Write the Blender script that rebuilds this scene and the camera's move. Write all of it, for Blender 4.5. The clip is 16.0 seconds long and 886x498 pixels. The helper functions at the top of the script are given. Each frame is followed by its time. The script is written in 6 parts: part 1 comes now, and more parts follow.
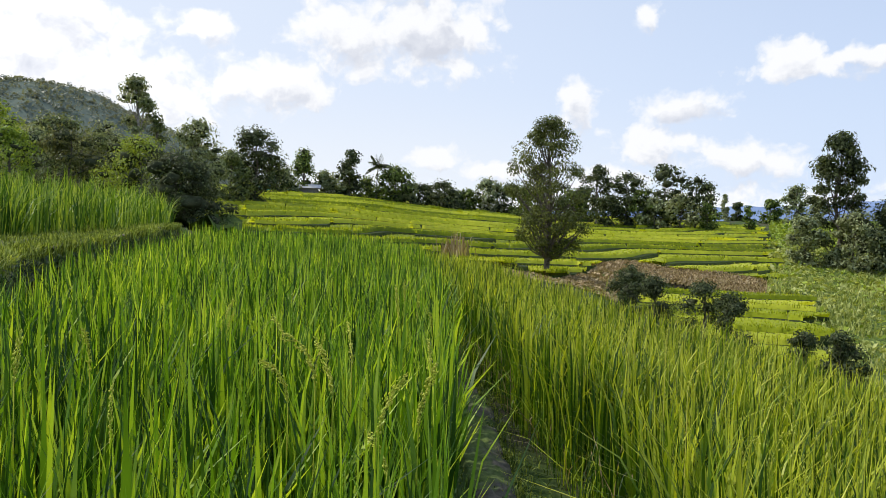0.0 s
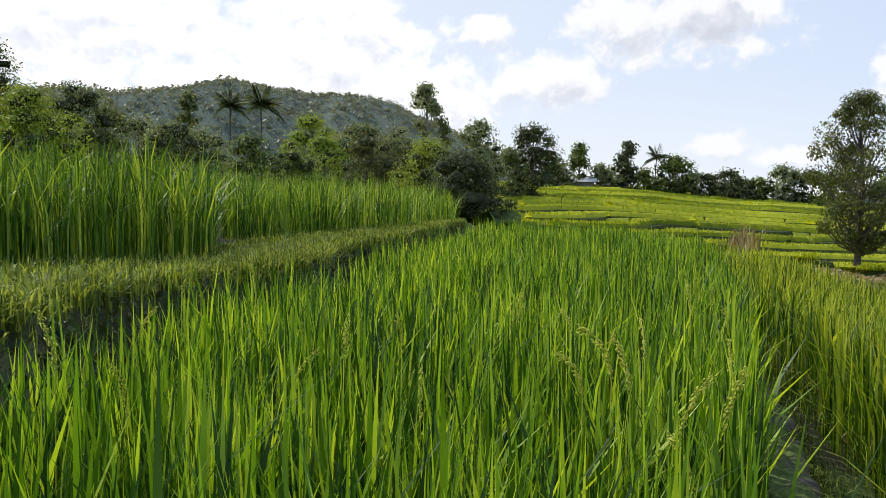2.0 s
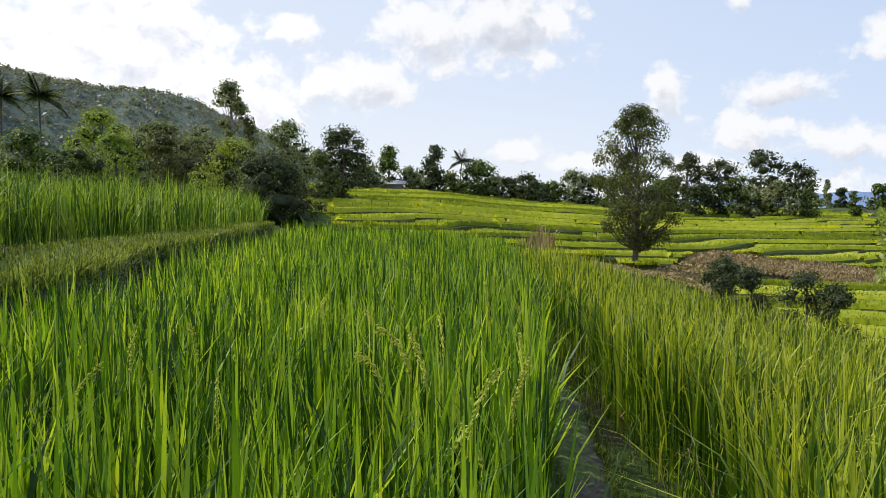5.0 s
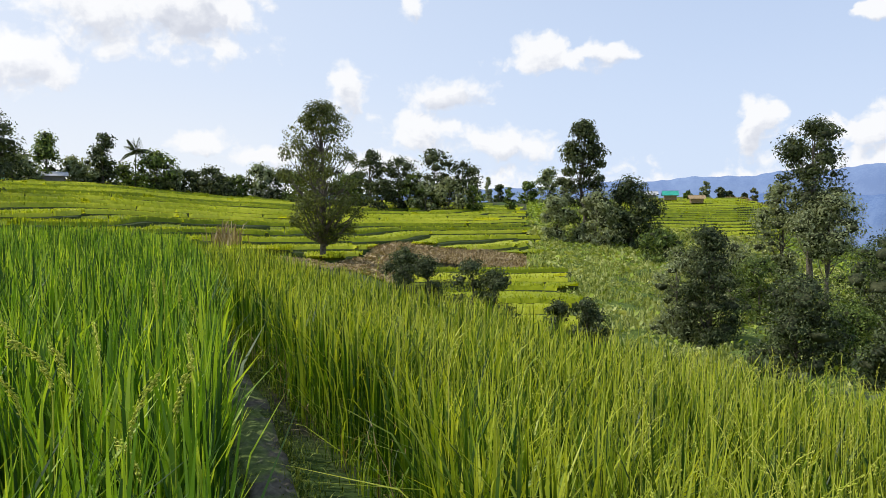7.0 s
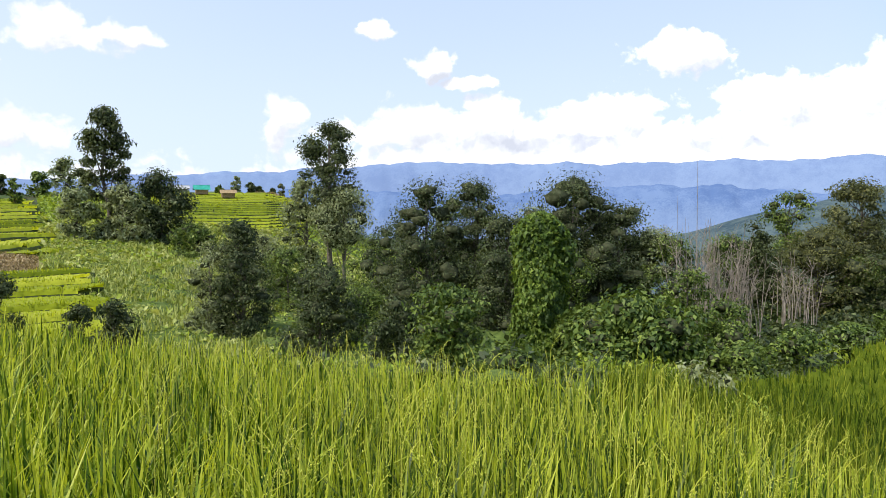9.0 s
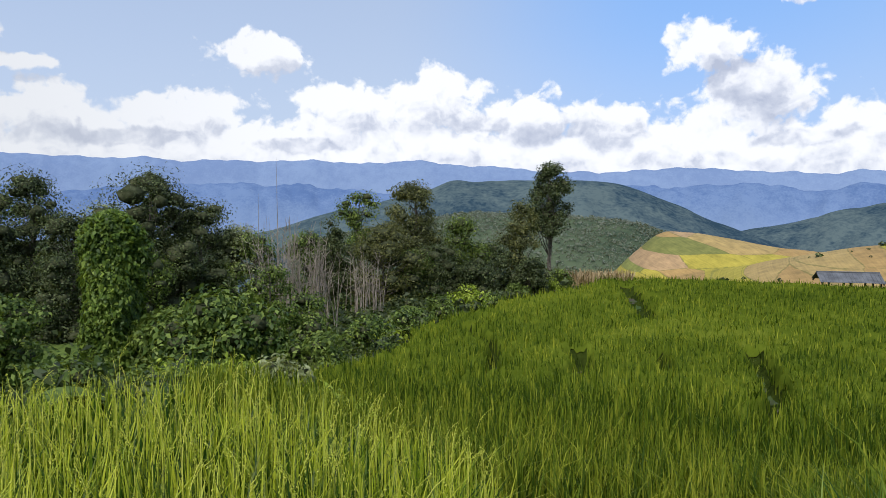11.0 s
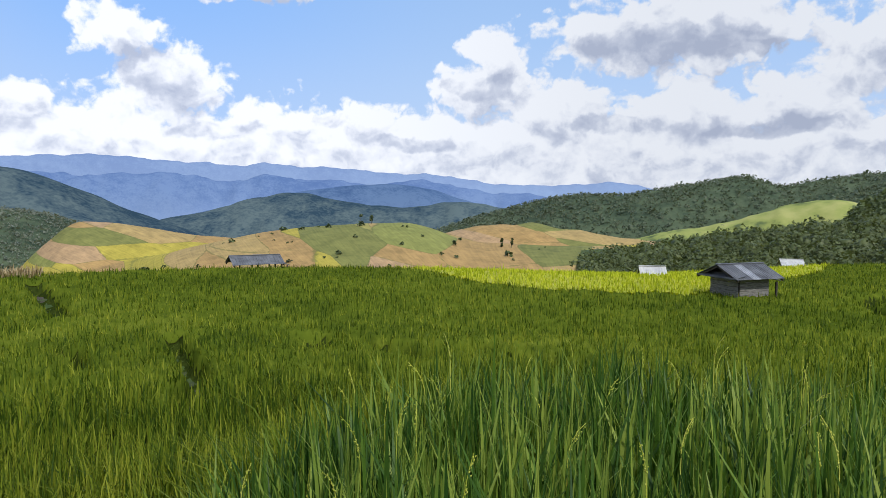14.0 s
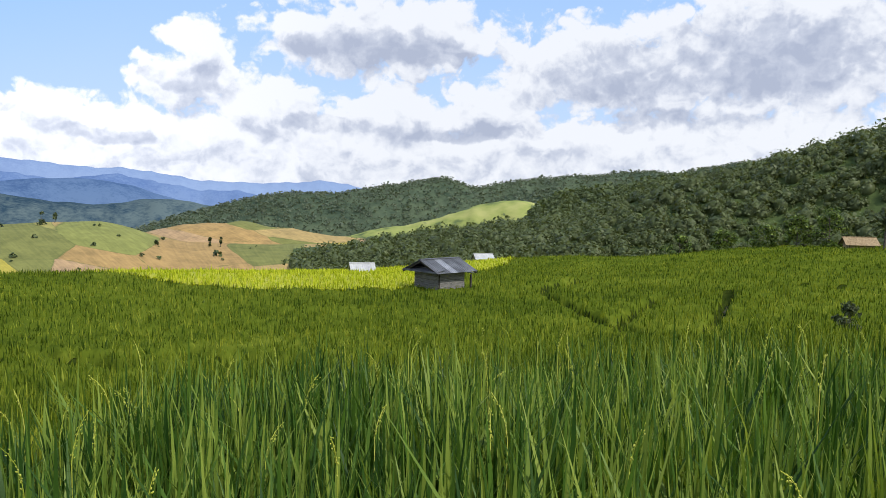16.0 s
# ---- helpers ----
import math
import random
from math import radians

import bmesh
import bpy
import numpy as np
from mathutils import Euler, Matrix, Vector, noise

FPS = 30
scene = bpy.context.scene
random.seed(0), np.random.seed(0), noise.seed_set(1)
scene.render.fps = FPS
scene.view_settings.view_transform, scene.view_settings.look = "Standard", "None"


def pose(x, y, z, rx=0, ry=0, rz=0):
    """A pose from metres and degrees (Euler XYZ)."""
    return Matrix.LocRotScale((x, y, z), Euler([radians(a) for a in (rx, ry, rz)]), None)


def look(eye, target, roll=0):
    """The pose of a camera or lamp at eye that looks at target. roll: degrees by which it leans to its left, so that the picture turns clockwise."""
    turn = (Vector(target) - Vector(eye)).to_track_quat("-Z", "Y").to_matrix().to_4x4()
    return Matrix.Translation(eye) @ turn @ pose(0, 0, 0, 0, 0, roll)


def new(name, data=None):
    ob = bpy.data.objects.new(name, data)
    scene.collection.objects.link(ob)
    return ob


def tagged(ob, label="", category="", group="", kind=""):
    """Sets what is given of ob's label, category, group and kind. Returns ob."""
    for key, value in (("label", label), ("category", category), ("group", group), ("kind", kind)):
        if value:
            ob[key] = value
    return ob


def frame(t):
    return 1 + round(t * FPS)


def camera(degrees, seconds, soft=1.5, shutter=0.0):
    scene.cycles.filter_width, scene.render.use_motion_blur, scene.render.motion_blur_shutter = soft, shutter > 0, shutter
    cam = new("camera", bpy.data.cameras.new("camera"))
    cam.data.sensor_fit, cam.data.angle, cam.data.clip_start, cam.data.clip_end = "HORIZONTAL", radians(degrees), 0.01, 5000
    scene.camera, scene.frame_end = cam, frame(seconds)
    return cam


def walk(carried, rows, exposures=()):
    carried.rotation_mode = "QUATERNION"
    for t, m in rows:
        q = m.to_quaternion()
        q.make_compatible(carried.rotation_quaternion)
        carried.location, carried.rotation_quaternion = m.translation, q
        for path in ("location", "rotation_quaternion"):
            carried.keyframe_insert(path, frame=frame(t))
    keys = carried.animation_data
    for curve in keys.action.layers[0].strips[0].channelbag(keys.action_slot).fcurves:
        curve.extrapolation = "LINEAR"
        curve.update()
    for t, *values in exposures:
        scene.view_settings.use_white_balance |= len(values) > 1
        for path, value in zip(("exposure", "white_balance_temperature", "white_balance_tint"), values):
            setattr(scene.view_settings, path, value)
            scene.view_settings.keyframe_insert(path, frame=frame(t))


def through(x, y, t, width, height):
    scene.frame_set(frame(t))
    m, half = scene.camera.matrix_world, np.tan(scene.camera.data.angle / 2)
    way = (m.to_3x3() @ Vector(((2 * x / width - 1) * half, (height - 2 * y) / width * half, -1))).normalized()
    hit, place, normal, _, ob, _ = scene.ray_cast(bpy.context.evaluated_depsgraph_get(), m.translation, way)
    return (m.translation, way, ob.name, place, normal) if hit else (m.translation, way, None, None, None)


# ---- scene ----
EXPOSURE = [(0, 0.0, 6500, 10), (5.5, -0.05, 6500, 10), (6.5, -0.12, 6500, 10), (7.3, 0.05, 6500, 10), (8.2, 0.18, 6500, 10), (10.3, 0.22, 6450, 10), (10.6, 0.12, 6375, 10), (11.0, -0.25, 6275, 10), (12.0, -0.64, 6150, 10), (13.2, -0.64, 6150, 10), (14.0, -0.24, 6176, 10), (15.0, -0.12, 6228, 10), (16.0, -0.05, 6280, 10)]
EYE = 1.55
cam = camera(63.3, 16.0, 0.6)
# seconds, heading, tilt, lean: a hand-held turn on the spot
TURN = [
    (0.0, -0.07, -1.69, -1.60),
    (0.5, -0.09, -1.75, -2.10),
    (1.0, 2.25, -1.98, -2.02),
    (1.5, 12.22, -2.38, -1.47),
    (2.0, 21.60, -2.64, -0.82),
    (2.5, 23.46, -2.78, -0.15),
    (3.0, 22.51, -2.79, -0.15),
    (3.2, 22.28, -2.71, -0.07),
    (5.3, 4.23, -2.33, -0.48),
    (5.5, 2.87, -2.36, -0.43),
    (6.0, -2.83, -2.40, -0.04),
    (6.5, -9.21, -2.62, 0.28),
    (7.0, -17.80, -2.64, 0.04),
    (7.5, -27.59, -2.49, -0.68),
    (8.0, -37.86, -2.59, -0.55),
    (8.2, -41.89, -2.78, -0.33),
    (10.3, -71.85, -3.33, 0.38),
    (10.5, -75.99, -3.40, 0.28),
    (11.0, -86.01, -3.44, 0.02),
    (11.5, -94.06, -3.35, -0.49),
    (12.0, -99.49, -3.19, -0.37),
    (12.5, -107.00, -3.09, -0.51),
    (13.0, -116.72, -3.25, -0.35),
    (13.5, -125.42, -3.81, 0.10),
    (14.0, -130.06, -4.20, -0.32),
    (14.5, -135.45, -3.88, -1.77),
    (15.0, -140.86, -3.54, -2.61),
    (15.5, -147.54, -3.68, -2.14),
    (16.0, -152.70, -4.07, -1.04),
]
# the arm holds it a little ahead of the body
ARM = 0.16
walk(cam, [(t, pose(-ARM * math.sin(radians(heading)), ARM * math.cos(radians(heading)) - 0.11, EYE, 90 + tilt, lean, heading)) for t, heading, tilt, lean in TURN], EXPOSURE)

# ---- light: afternoon sun from the upper left of the first view, broken cumulus ----
SUN_HEADING, SUN_HEIGHT = 78.0, 50.0


def toward(heading, height):
    a, e = radians(heading), radians(height)
    return Vector((-math.sin(a) * math.cos(e), math.cos(a) * math.cos(e), math.sin(e)))


sun = new("sun", bpy.data.lights.new("sun", "SUN"))
sun.data.energy, sun.data.angle, sun.data.color = 4.2, radians(0.53), (1.0, 0.95, 0.86)
sun.matrix_world = look(toward(SUN_HEADING, SUN_HEIGHT) * 100, (0, 0, 0))


class Nodes:
    """Short ways to add nodes to one tree."""

    def __init__(self, tree):
        self.tree, self.n, self.l = tree, tree.nodes, tree.links

    def add(self, kind):
        return self.n.new(kind)

    def put(self, socket, value):
        if isinstance(value, bpy.types.NodeSocket):
            self.l.new(value, socket)
        elif value is not None:
            socket.default_value = value

    def math(self, op, a, b=None, c=None, clamp=False):
        node = self.add("ShaderNodeMath")
        node.operation, node.use_clamp = op, clamp
        for socket, value in zip(node.inputs, (a, b, c)):
            self.put(socket, value)
        return node.outputs[0]

    def vec(self, op, a, b=None):
        node = self.add("ShaderNodeVectorMath")
        node.operation = op
        for socket, value in zip(node.inputs, (a, b)):
            self.put(socket, value)
        return node.outputs["Value"] if op in ("LENGTH", "DOT_PRODUCT", "DISTANCE") else node.outputs["Vector"]

    def noise(self, where, scale, detail=4.0, rough=0.55, distort=0.0):
        node = self.add("ShaderNodeTexNoise")
        self.put(node.inputs["Vector"], where)
        self.put(node.inputs["Scale"], scale)
        self.put(node.inputs["Detail"], detail)
        self.put(node.inputs["Roughness"], rough)
        self.put(node.inputs["Distortion"], distort)
        return node.outputs["Fac"]

    def smooth(self, x, lo, hi, to_lo=0.0, to_hi=1.0):
        node = self.add("ShaderNodeMapRange")
        node.interpolation_type = "SMOOTHSTEP"
        for socket, value in zip(node.inputs, (x, lo, hi, to_lo, to_hi)):
            self.put(socket, value)
        return node.outputs[0]

    def mix(self, fac, a, b, blend="MIX"):
        node = self.add("ShaderNodeMix")
        node.data_type, node.blend_type = "RGBA", blend
        self.put(node.inputs[0], fac)
        self.put(node.inputs[6], a if isinstance(a, bpy.types.NodeSocket) else (*a, 1))
        self.put(node.inputs[7], b if isinstance(b, bpy.types.NodeSocket) else (*b, 1))
        return node.outputs[2]

    def ramp(self, fac, *stops):
        node = self.add("ShaderNodeValToRGB")
        band = node.color_ramp.elements
        while len(band) < len(stops):
            band.new(0.5)
        for e, (at, rgb) in zip(band, stops):
            e.position, e.color = at, (*rgb, 1)
        self.put(node.inputs[0], fac)
        return node.outputs[0]


world = bpy.data.worlds.new("sky")
scene.world = world
world.use_nodes = True
k = Nodes(world.node_tree)
k.n.clear()
sky = k.add("ShaderNodeTexSky")
sky.sky_type, sky.sun_disc = "NISHITA", False
sky.sun_elevation, sky.sun_rotation = radians(SUN_HEIGHT), radians(-SUN_HEADING)
sky.altitude, sky.air_density, sky.dust_density, sky.ozone_density = 1200.0, 1.2, 0.4, 2.5
way = k.add("ShaderNodeTexCoord").outputs["Generated"]
split = k.add("ShaderNodeSeparateXYZ")
k.put(split.inputs[0], way)
heading = k.math("MULTIPLY", k.math("ARCTAN2", k.math("MULTIPLY", split.outputs[0], -1.0), split.outputs[1]), 57.2958)
# headings run from +100 down to -260, so that no cloud is cut behind the walker
heading = k.math("SUBTRACT", heading, k.math("MULTIPLY", k.math("GREATER_THAN", heading, 100.0), 360.0))
height = k.math("MULTIPLY", k.math("ARCSINE", split.outputs[2]), 57.2958)
join = k.add("ShaderNodeCombineXYZ")
k.put(join.inputs[0], heading)
k.put(join.inputs[1], height)
chart = join.outputs[0]
# clouds: heading, height above the horizon, half width, half height, in degrees
CLOUDS = [(48, 13.5, 15, 7), (32, 12, 12, 6), (60, 24, 20, 9), (18.3, 14.3, 2.7, 1.5), (7.8, 14.5, 5.0, 3.4), (1, 14.8, 6.0, 3.6), (23, 9.5, 8, 2.8), (29, 14, 6, 6), (3, 19, 5, 3), (13.4, 10.7, 6.0, 2.3), (0.4, 5.6, 2.4, 0.9), (-4, 4.5, 3.2, 1.0),
          (-15.5, 16.1, 1.3, 1.4), (-10.4, 9.7, 1.6, 2.2), (-25.3, 12.8, 2.1, 1.5), (-26, 11.9, 4.4, 1.0), (-30, 12.4, 2.8, 0.7), (-18.2, 9.6, 4.4, 1.2), (-15.6, 6.8, 3.6, 1.7), (-22.6, 5.5, 4.4, 1.5), (-12, 4.3, 4.0, 1.0),
          (-41, 6.3, 1.8, 2.5), (-53, 11.2, 2.0, 1.4), (-56, 9.8, 2.8, 0.6), (-48.5, 13.9, 1.0, 1.0), (-51, 6.2, 6.0, 2.2), (-57.5, 6.4, 5.0, 2.2), (-66, 6.4, 5.0, 2.4), (-71.7, 11.1, 3.7, 1.9),
          (-79, 7.0, 4.7, 2.5), (-85.5, 8.0, 4.4, 2.7), (-92.5, 6.8, 4.2, 2.3), (-99, 6.0, 4.2, 2.1), (-105.8, 11.5, 3.4, 1.9), (-109.5, 8.4, 4.0, 2.5), (-116, 15.6, 5.5, 1.3),
          (-118, 5.1, 4.0, 1.8), (-123.8, 5.6, 3.4, 2.0), (-134.4, 10.6, 2.9, 2.0), (-133.4, 8.4, 4.4, 2.2), (-138.5, 6.2, 5.4, 3.2), (-130, 3.9, 6.4, 2.2), (-148, 12.2, 9.8, 3.2), (-152.5, 13.1, 3.6, 2.3), (-142, 12.5, 4.0, 1.8),
          (-148.8, 6.2, 5.6, 2.6), (-156, 6.7, 4.6, 2.4), (-160.3, 9.8, 4.6, 3.0), (-167, 9.6, 8.0, 4.4), (-178, 11, 12, 6), (-160, 4.6, 8.5, 2.0), (-195, 13, 16, 8), (-230, 18, 22, 9), (-185, 40, 16, 7), (-60, 45, 18, 7), (-110, 38, 14, 6)]
# low grey scraps that drift in front of the lit banks
SCRAPS = [(1.5, 14.2, 3.2, 1.6), (-19, 9.1, 3.5, 0.7), (-30, 12.0, 3.0, 0.6), (-54.5, 10.2, 3.2, 0.8), (-62, 5.2, 5, 0.9), (-75, 4.6, 4, 0.8), (-89.5, 6.6, 3.2, 1.1), (-97.5, 6.4, 4.0, 1.2), (-108.5, 9.0, 3.6, 2.2), (-116, 15.4, 5.5, 1.1), (-113, 5.0, 4.5, 0.9),
          (-121.5, 5.9, 2.4, 1.0), (-133.4, 8.6, 3.8, 1.2), (-147, 11.6, 8.0, 1.8), (-152, 10.8, 5.0, 0.9), (-166, 10.0, 6.5, 2.6), (-176, 10.6, 9, 3.6), (-143, 5.6, 4.5, 0.9), (-128, 4.2, 4.0, 0.8), (-155, 5.2, 6.0, 0.8), (-170, 6.0, 7.0, 1.0), (-195, 13, 14, 5)]
drift = k.add("ShaderNodeTexNoise")
k.put(drift.inputs["Vector"], chart)
drift.inputs["Scale"].default_value, drift.inputs["Detail"].default_value = 0.32, 4.0
wander = k.vec("MULTIPLY", k.vec("SUBTRACT", drift.outputs["Color"], (0.5, 0.5, 0.5)), (4.4, 2.6, 0.0))


def nearest(where, blobs):
    best = None
    for a, e, wa, we in blobs:
        off = k.vec("MULTIPLY", k.vec("SUBTRACT", where, (a, e, 0)), (1 / wa, 1 / we, 0))
        near = k.math("SUBTRACT", 1.0, k.vec("LENGTH", off))
        best = near if best is None else k.math("MAXIMUM", best, near)
    return best


def heads(where, scale, seed):
    """Round billows: high in the middle of each, low in the creases."""
    v = k.add("ShaderNodeTexVoronoi")
    v.feature = "SMOOTH_F1"
    k.put(v.inputs["Vector"], k.vec("ADD", where, seed))
    v.inputs["Scale"].default_value, v.inputs["Detail"].default_value, v.inputs["Roughness"].default_value, v.inputs["Lacunarity"].default_value = scale, 2.0, 0.55, 2.3
    v.inputs["Smoothness"].default_value = 0.35
    return k.math("SUBTRACT", 0.62, v.outputs["Distance"])


def density(shift):
    """How thick the cloud is along a way shifted by some degrees."""
    at = k.vec("ADD", chart, shift)
    moved = k.vec("ADD", at, wander)
    body = nearest(moved, CLOUDS)
    split = k.add("ShaderNodeSeparateXYZ")
    k.put(split.inputs[0], moved)
    # the long bank of cumulus that lies along the far ranges
    top = k.smooth(heading, -62.0, -36.0, 7.2, 3.6)
    body = k.math("MAXIMUM", body, k.math("MINIMUM", k.math("MULTIPLY", k.math("SUBTRACT", top, split.outputs[1]), 0.25), 0.7))
    rough = k.math("ADD", k.math("MULTIPLY", heads(k.vec("MULTIPLY", moved, (1.0, 1.25, 0.0)), 0.42, (0.0, 0.0, 0.0)), 0.62), k.math("MULTIPLY", k.math("SUBTRACT", k.noise(at, 0.55, 7.0, 0.62), 0.5), 1.1))
    return k.math("ADD", k.math("ADD", k.math("MINIMUM", body, 0.8), 0.32), rough)


dense = density((0.0, 0.0, 0.0))
# thickness a little nearer to the sun: where it is less, the billow is lit
beyond = density((0.35, 1.15, 0.0))
soft = k.smooth(heading, -75.0, -20.0, 0.34, 0.62)
cover = k.smooth(dense, 0.02, soft)
relief = k.math("SUBTRACT", dense, beyond)
grey = k.math("ADD", nearest(k.vec("ADD", chart, wander), SCRAPS), k.math("MULTIPLY", k.math("SUBTRACT", k.noise(chart, 0.5, 6.0, 0.6), 0.5), 1.0))
grey = k.smooth(grey, 0.0, 0.45)
thick = k.smooth(dense, 0.15, 1.3, 0.12, -0.10)
shade = k.math("ADD", k.math("ADD", k.math("MULTIPLY", relief, 0.62), 0.60), thick)
shade = k.math("SUBTRACT", shade, k.math("MULTIPLY", grey, 0.30))
lit = k.ramp(shade, (0.15, (0.50, 0.54, 0.65)), (0.42, (0.68, 0.71, 0.79)), (0.60, (0.90, 0.91, 0.94)), (0.74, (1.0, 1.0, 1.0)))
lit = k.mix(k.smooth(heading, -80.0, -45.0, 0.0, 0.35), lit, (1.0, 1.0, 1.0))
veil = k.smooth(height, -2.0, 24.0, 0.95, 0.72)
tone = k.mix(k.smooth(heading, -135.0, -108.0), (4.9, 7.2, 11.0), (3.7, 6.5, 11.9))
tone = k.mix(k.smooth(heading, -104.0, -80.0), tone, (6.3, 7.5, 9.8))
tone = k.mix(k.smooth(heading, -60.0, 0.0), tone, (7.1, 8.3, 10.4))
# paler low down, where one looks through more air
tone = k.mix(k.smooth(height, 4.0, 16.0, 0.5, 0.0), tone, (7.2, 8.2, 10.0))
tone = k.mix(k.math("MULTIPLY", k.smooth(heading, -30.0, 5.0), k.smooth(height, 3.0, 12.0, 0.75, 0.0)), tone, (9.0, 9.4, 10.0))
air = k.mix(veil, k.mix(1.0, sky.outputs[0], (1.15, 1.25, 1.35), "MULTIPLY"), tone)
# thin cloud near the sun washes out the blue
glare = k.smooth(heading, -40.0, 40.0)
air = k.mix(k.math("MULTIPLY", glare, 0.55), air, (9.0, 9.3, 9.9))
bright = k.mix(1.0, lit, k.mix(k.smooth(heading, -150.0, -115.0), (9.6, 9.7, 10.0), k.mix(k.smooth(heading, -80.0, -50.0), (12.2, 12.2, 12.4), k.mix(k.smooth(heading, 5.0, 35.0), (9.9, 10.0, 10.2), (11.6, 11.6, 11.7)))), "MULTIPLY")
both = k.mix(k.math("MULTIPLY", cover, 0.97), air, bright)
back = k.add("ShaderNodeBackground")
k.put(back.inputs[0], both)
back.inputs[1].default_value = 0.10
k.l.new(back.outputs[0], k.add("ShaderNodeOutputWorld").inputs[0])

# ---- materials ----
def material(name, make):
    m = bpy.data.materials.new(name)
    m.use_nodes = True
    kit = Nodes(m.node_tree)
    kit.n.clear()
    out = kit.add("ShaderNodeOutputMaterial")
    kit.l.new(make(kit), out.inputs[0])
    return m


def plain(kit, colour, rough=0.7, metal=0.0, bump=None, strength=0.3, spec=0.12):
    b = kit.add("ShaderNodeBsdfPrincipled")
    kit.put(b.inputs["Base Color"], colour if isinstance(colour, bpy.types.NodeSocket) else (*colour, 1))
    kit.put(b.inputs["Roughness"], rough)
    kit.put(b.inputs["Metallic"], metal)
    kit.put(b.inputs["Specular IOR Level"], spec)
    if bump is not None:
        n = kit.add("ShaderNodeBump")
        kit.put(n.inputs["Height"], bump)
        n.inputs["Strength"].default_value = strength
        kit.l.new(n.outputs[0], b.inputs["Normal"])
    return b.outputs[0]


def leafy(kit, colour, through, share=0.35, rough=0.55, gloss=0.14):
    """Leaf tissue: a matt face, and light let through."""
    face = plain(kit, colour, rough, spec=gloss)
    t = kit.add("ShaderNodeBsdfTranslucent")
    kit.put(t.inputs[0], through)
    m = kit.add("ShaderNodeMixShader")
    m.inputs[0].default_value = share
    kit.l.new(face, m.inputs[1])
    kit.l.new(t.outputs[0], m.inputs[2])
    return m.outputs[0]


def place_of(kit):
    return kit.add("ShaderNodeNewGeometry").outputs["Position"]


def leaf_material(name, dark, mid, light, each=0.65, patch_size=0.7):
    def make(kit):
        g = kit.add("ShaderNodeNewGeometry")
        patch = kit.noise(g.outputs["Position"], patch_size, 3.0)
        pick = kit.math("ADD", kit.math("ADD", kit.math("MULTIPLY", g.outputs["Random Per Island"], each), (0.65 - each) * 0.5), kit.math("MULTIPLY", kit.math("SUBTRACT", patch, 0.32), 0.9))
        info = kit.add("ShaderNodeObjectInfo").outputs["Random"]
        c = kit.ramp(pick, (0.1, dark), (0.5, mid), (0.95, light))
        c = kit.mix(kit.math("MULTIPLY", info, 0.25), c, (mid[0] * 1.5, mid[1] * 1.15, mid[2] * 0.8))
        return leafy(kit, c, kit.mix(1.0, c, (1.5, 1.35, 0.6), "MULTIPLY"), 0.30, 0.5, 0.2)
    return material(name, make)


def rice_material(name, dark, mid, light, share=0.4, gloss=0.16, single=True, tip=None):
    def make(kit):
        g = kit.add("ShaderNodeNewGeometry")
        big = kit.noise(g.outputs["Position"], 0.16, 3.0)
        small = kit.noise(g.outputs["Position"], 1.3, 3.0)
        pick = kit.math("ADD", kit.math("SUBTRACT", kit.math("MULTIPLY", g.outputs["Random Per Island"], 0.95), 0.17) if single else 0.33,
                        kit.math("MULTIPLY", kit.math("ADD", kit.math("SUBTRACT", big, 0.5), kit.math("SUBTRACT", small, 0.42)), 0.8))
        c = kit.ramp(pick, (0.05, dark), (0.45, mid), (0.95, light))
        if tip:
            # leaves ripen from the point downwards
            along = kit.add("ShaderNodeAttribute")
            along.attribute_name = "along"
            ripe = kit.math("ADD", along.outputs["Fac"], kit.math("MULTIPLY", kit.math("SUBTRACT", g.outputs["Random Per Island"], 0.5), 0.5))
            c = kit.mix(kit.smooth(ripe, 0.60, 1.30, 0.0, 0.75), c, tip)
        return leafy(kit, c, kit.mix(1.0, c, (1.6, 1.5, 0.5), "MULTIPLY"), share, 0.45, gloss)
    return material(name, make)


RICE = rice_material("rice_leaf", (0.017, 0.054, 0.006), (0.132, 0.258, 0.014), (0.49, 0.59, 0.06), 0.42, 0.35)
RICE_RIPE = rice_material("rice_leaf_ripening", (0.020, 0.056, 0.005), (0.110, 0.205, 0.012), (0.42, 0.49, 0.045), 0.40, 0.25, tip=(0.56, 0.55, 0.055))
RICE_FAR = rice_material("rice_distant", (0.17, 0.22, 0.014), (0.345, 0.395, 0.025), (0.54, 0.56, 0.06), 0.40, 0.03)
MEADOW = rice_material("meadow_grass", (0.16, 0.20, 0.05), (0.33, 0.37, 0.12), (0.50, 0.51, 0.22), 0.3, 0.03)
# dark colour that stands in for the shade inside tree crowns
CROWN_SHADE = material("crown_shade", lambda kit: plain(kit, kit.ramp(kit.noise(place_of(kit), 3.0, 3.0), (0.3, (0.030, 0.036, 0.018)), (0.7, (0.085, 0.092, 0.05))), 0.95, spec=0.0))
# lit copy of the lower field's rice: sunshine put into the colour
RICE_SUNLIT = rice_material("rice_sunlit", (0.24, 0.29, 0.018), (0.44, 0.48, 0.030), (0.58, 0.58, 0.07), 0.45, 0.03)
RICE_MASS = rice_material("rice_mass", (0.040, 0.064, 0.007), (0.105, 0.138, 0.013), (0.21, 0.235, 0.03), 0.15, 0.0, False)
# cloud shade over the lower field is put into these greens
RICE_CLOUD_SHADED = rice_material("rice_cloud_shaded", (0.034, 0.062, 0.007), (0.118, 0.162, 0.014), (0.29, 0.305, 0.035), 0.30, 0.03)
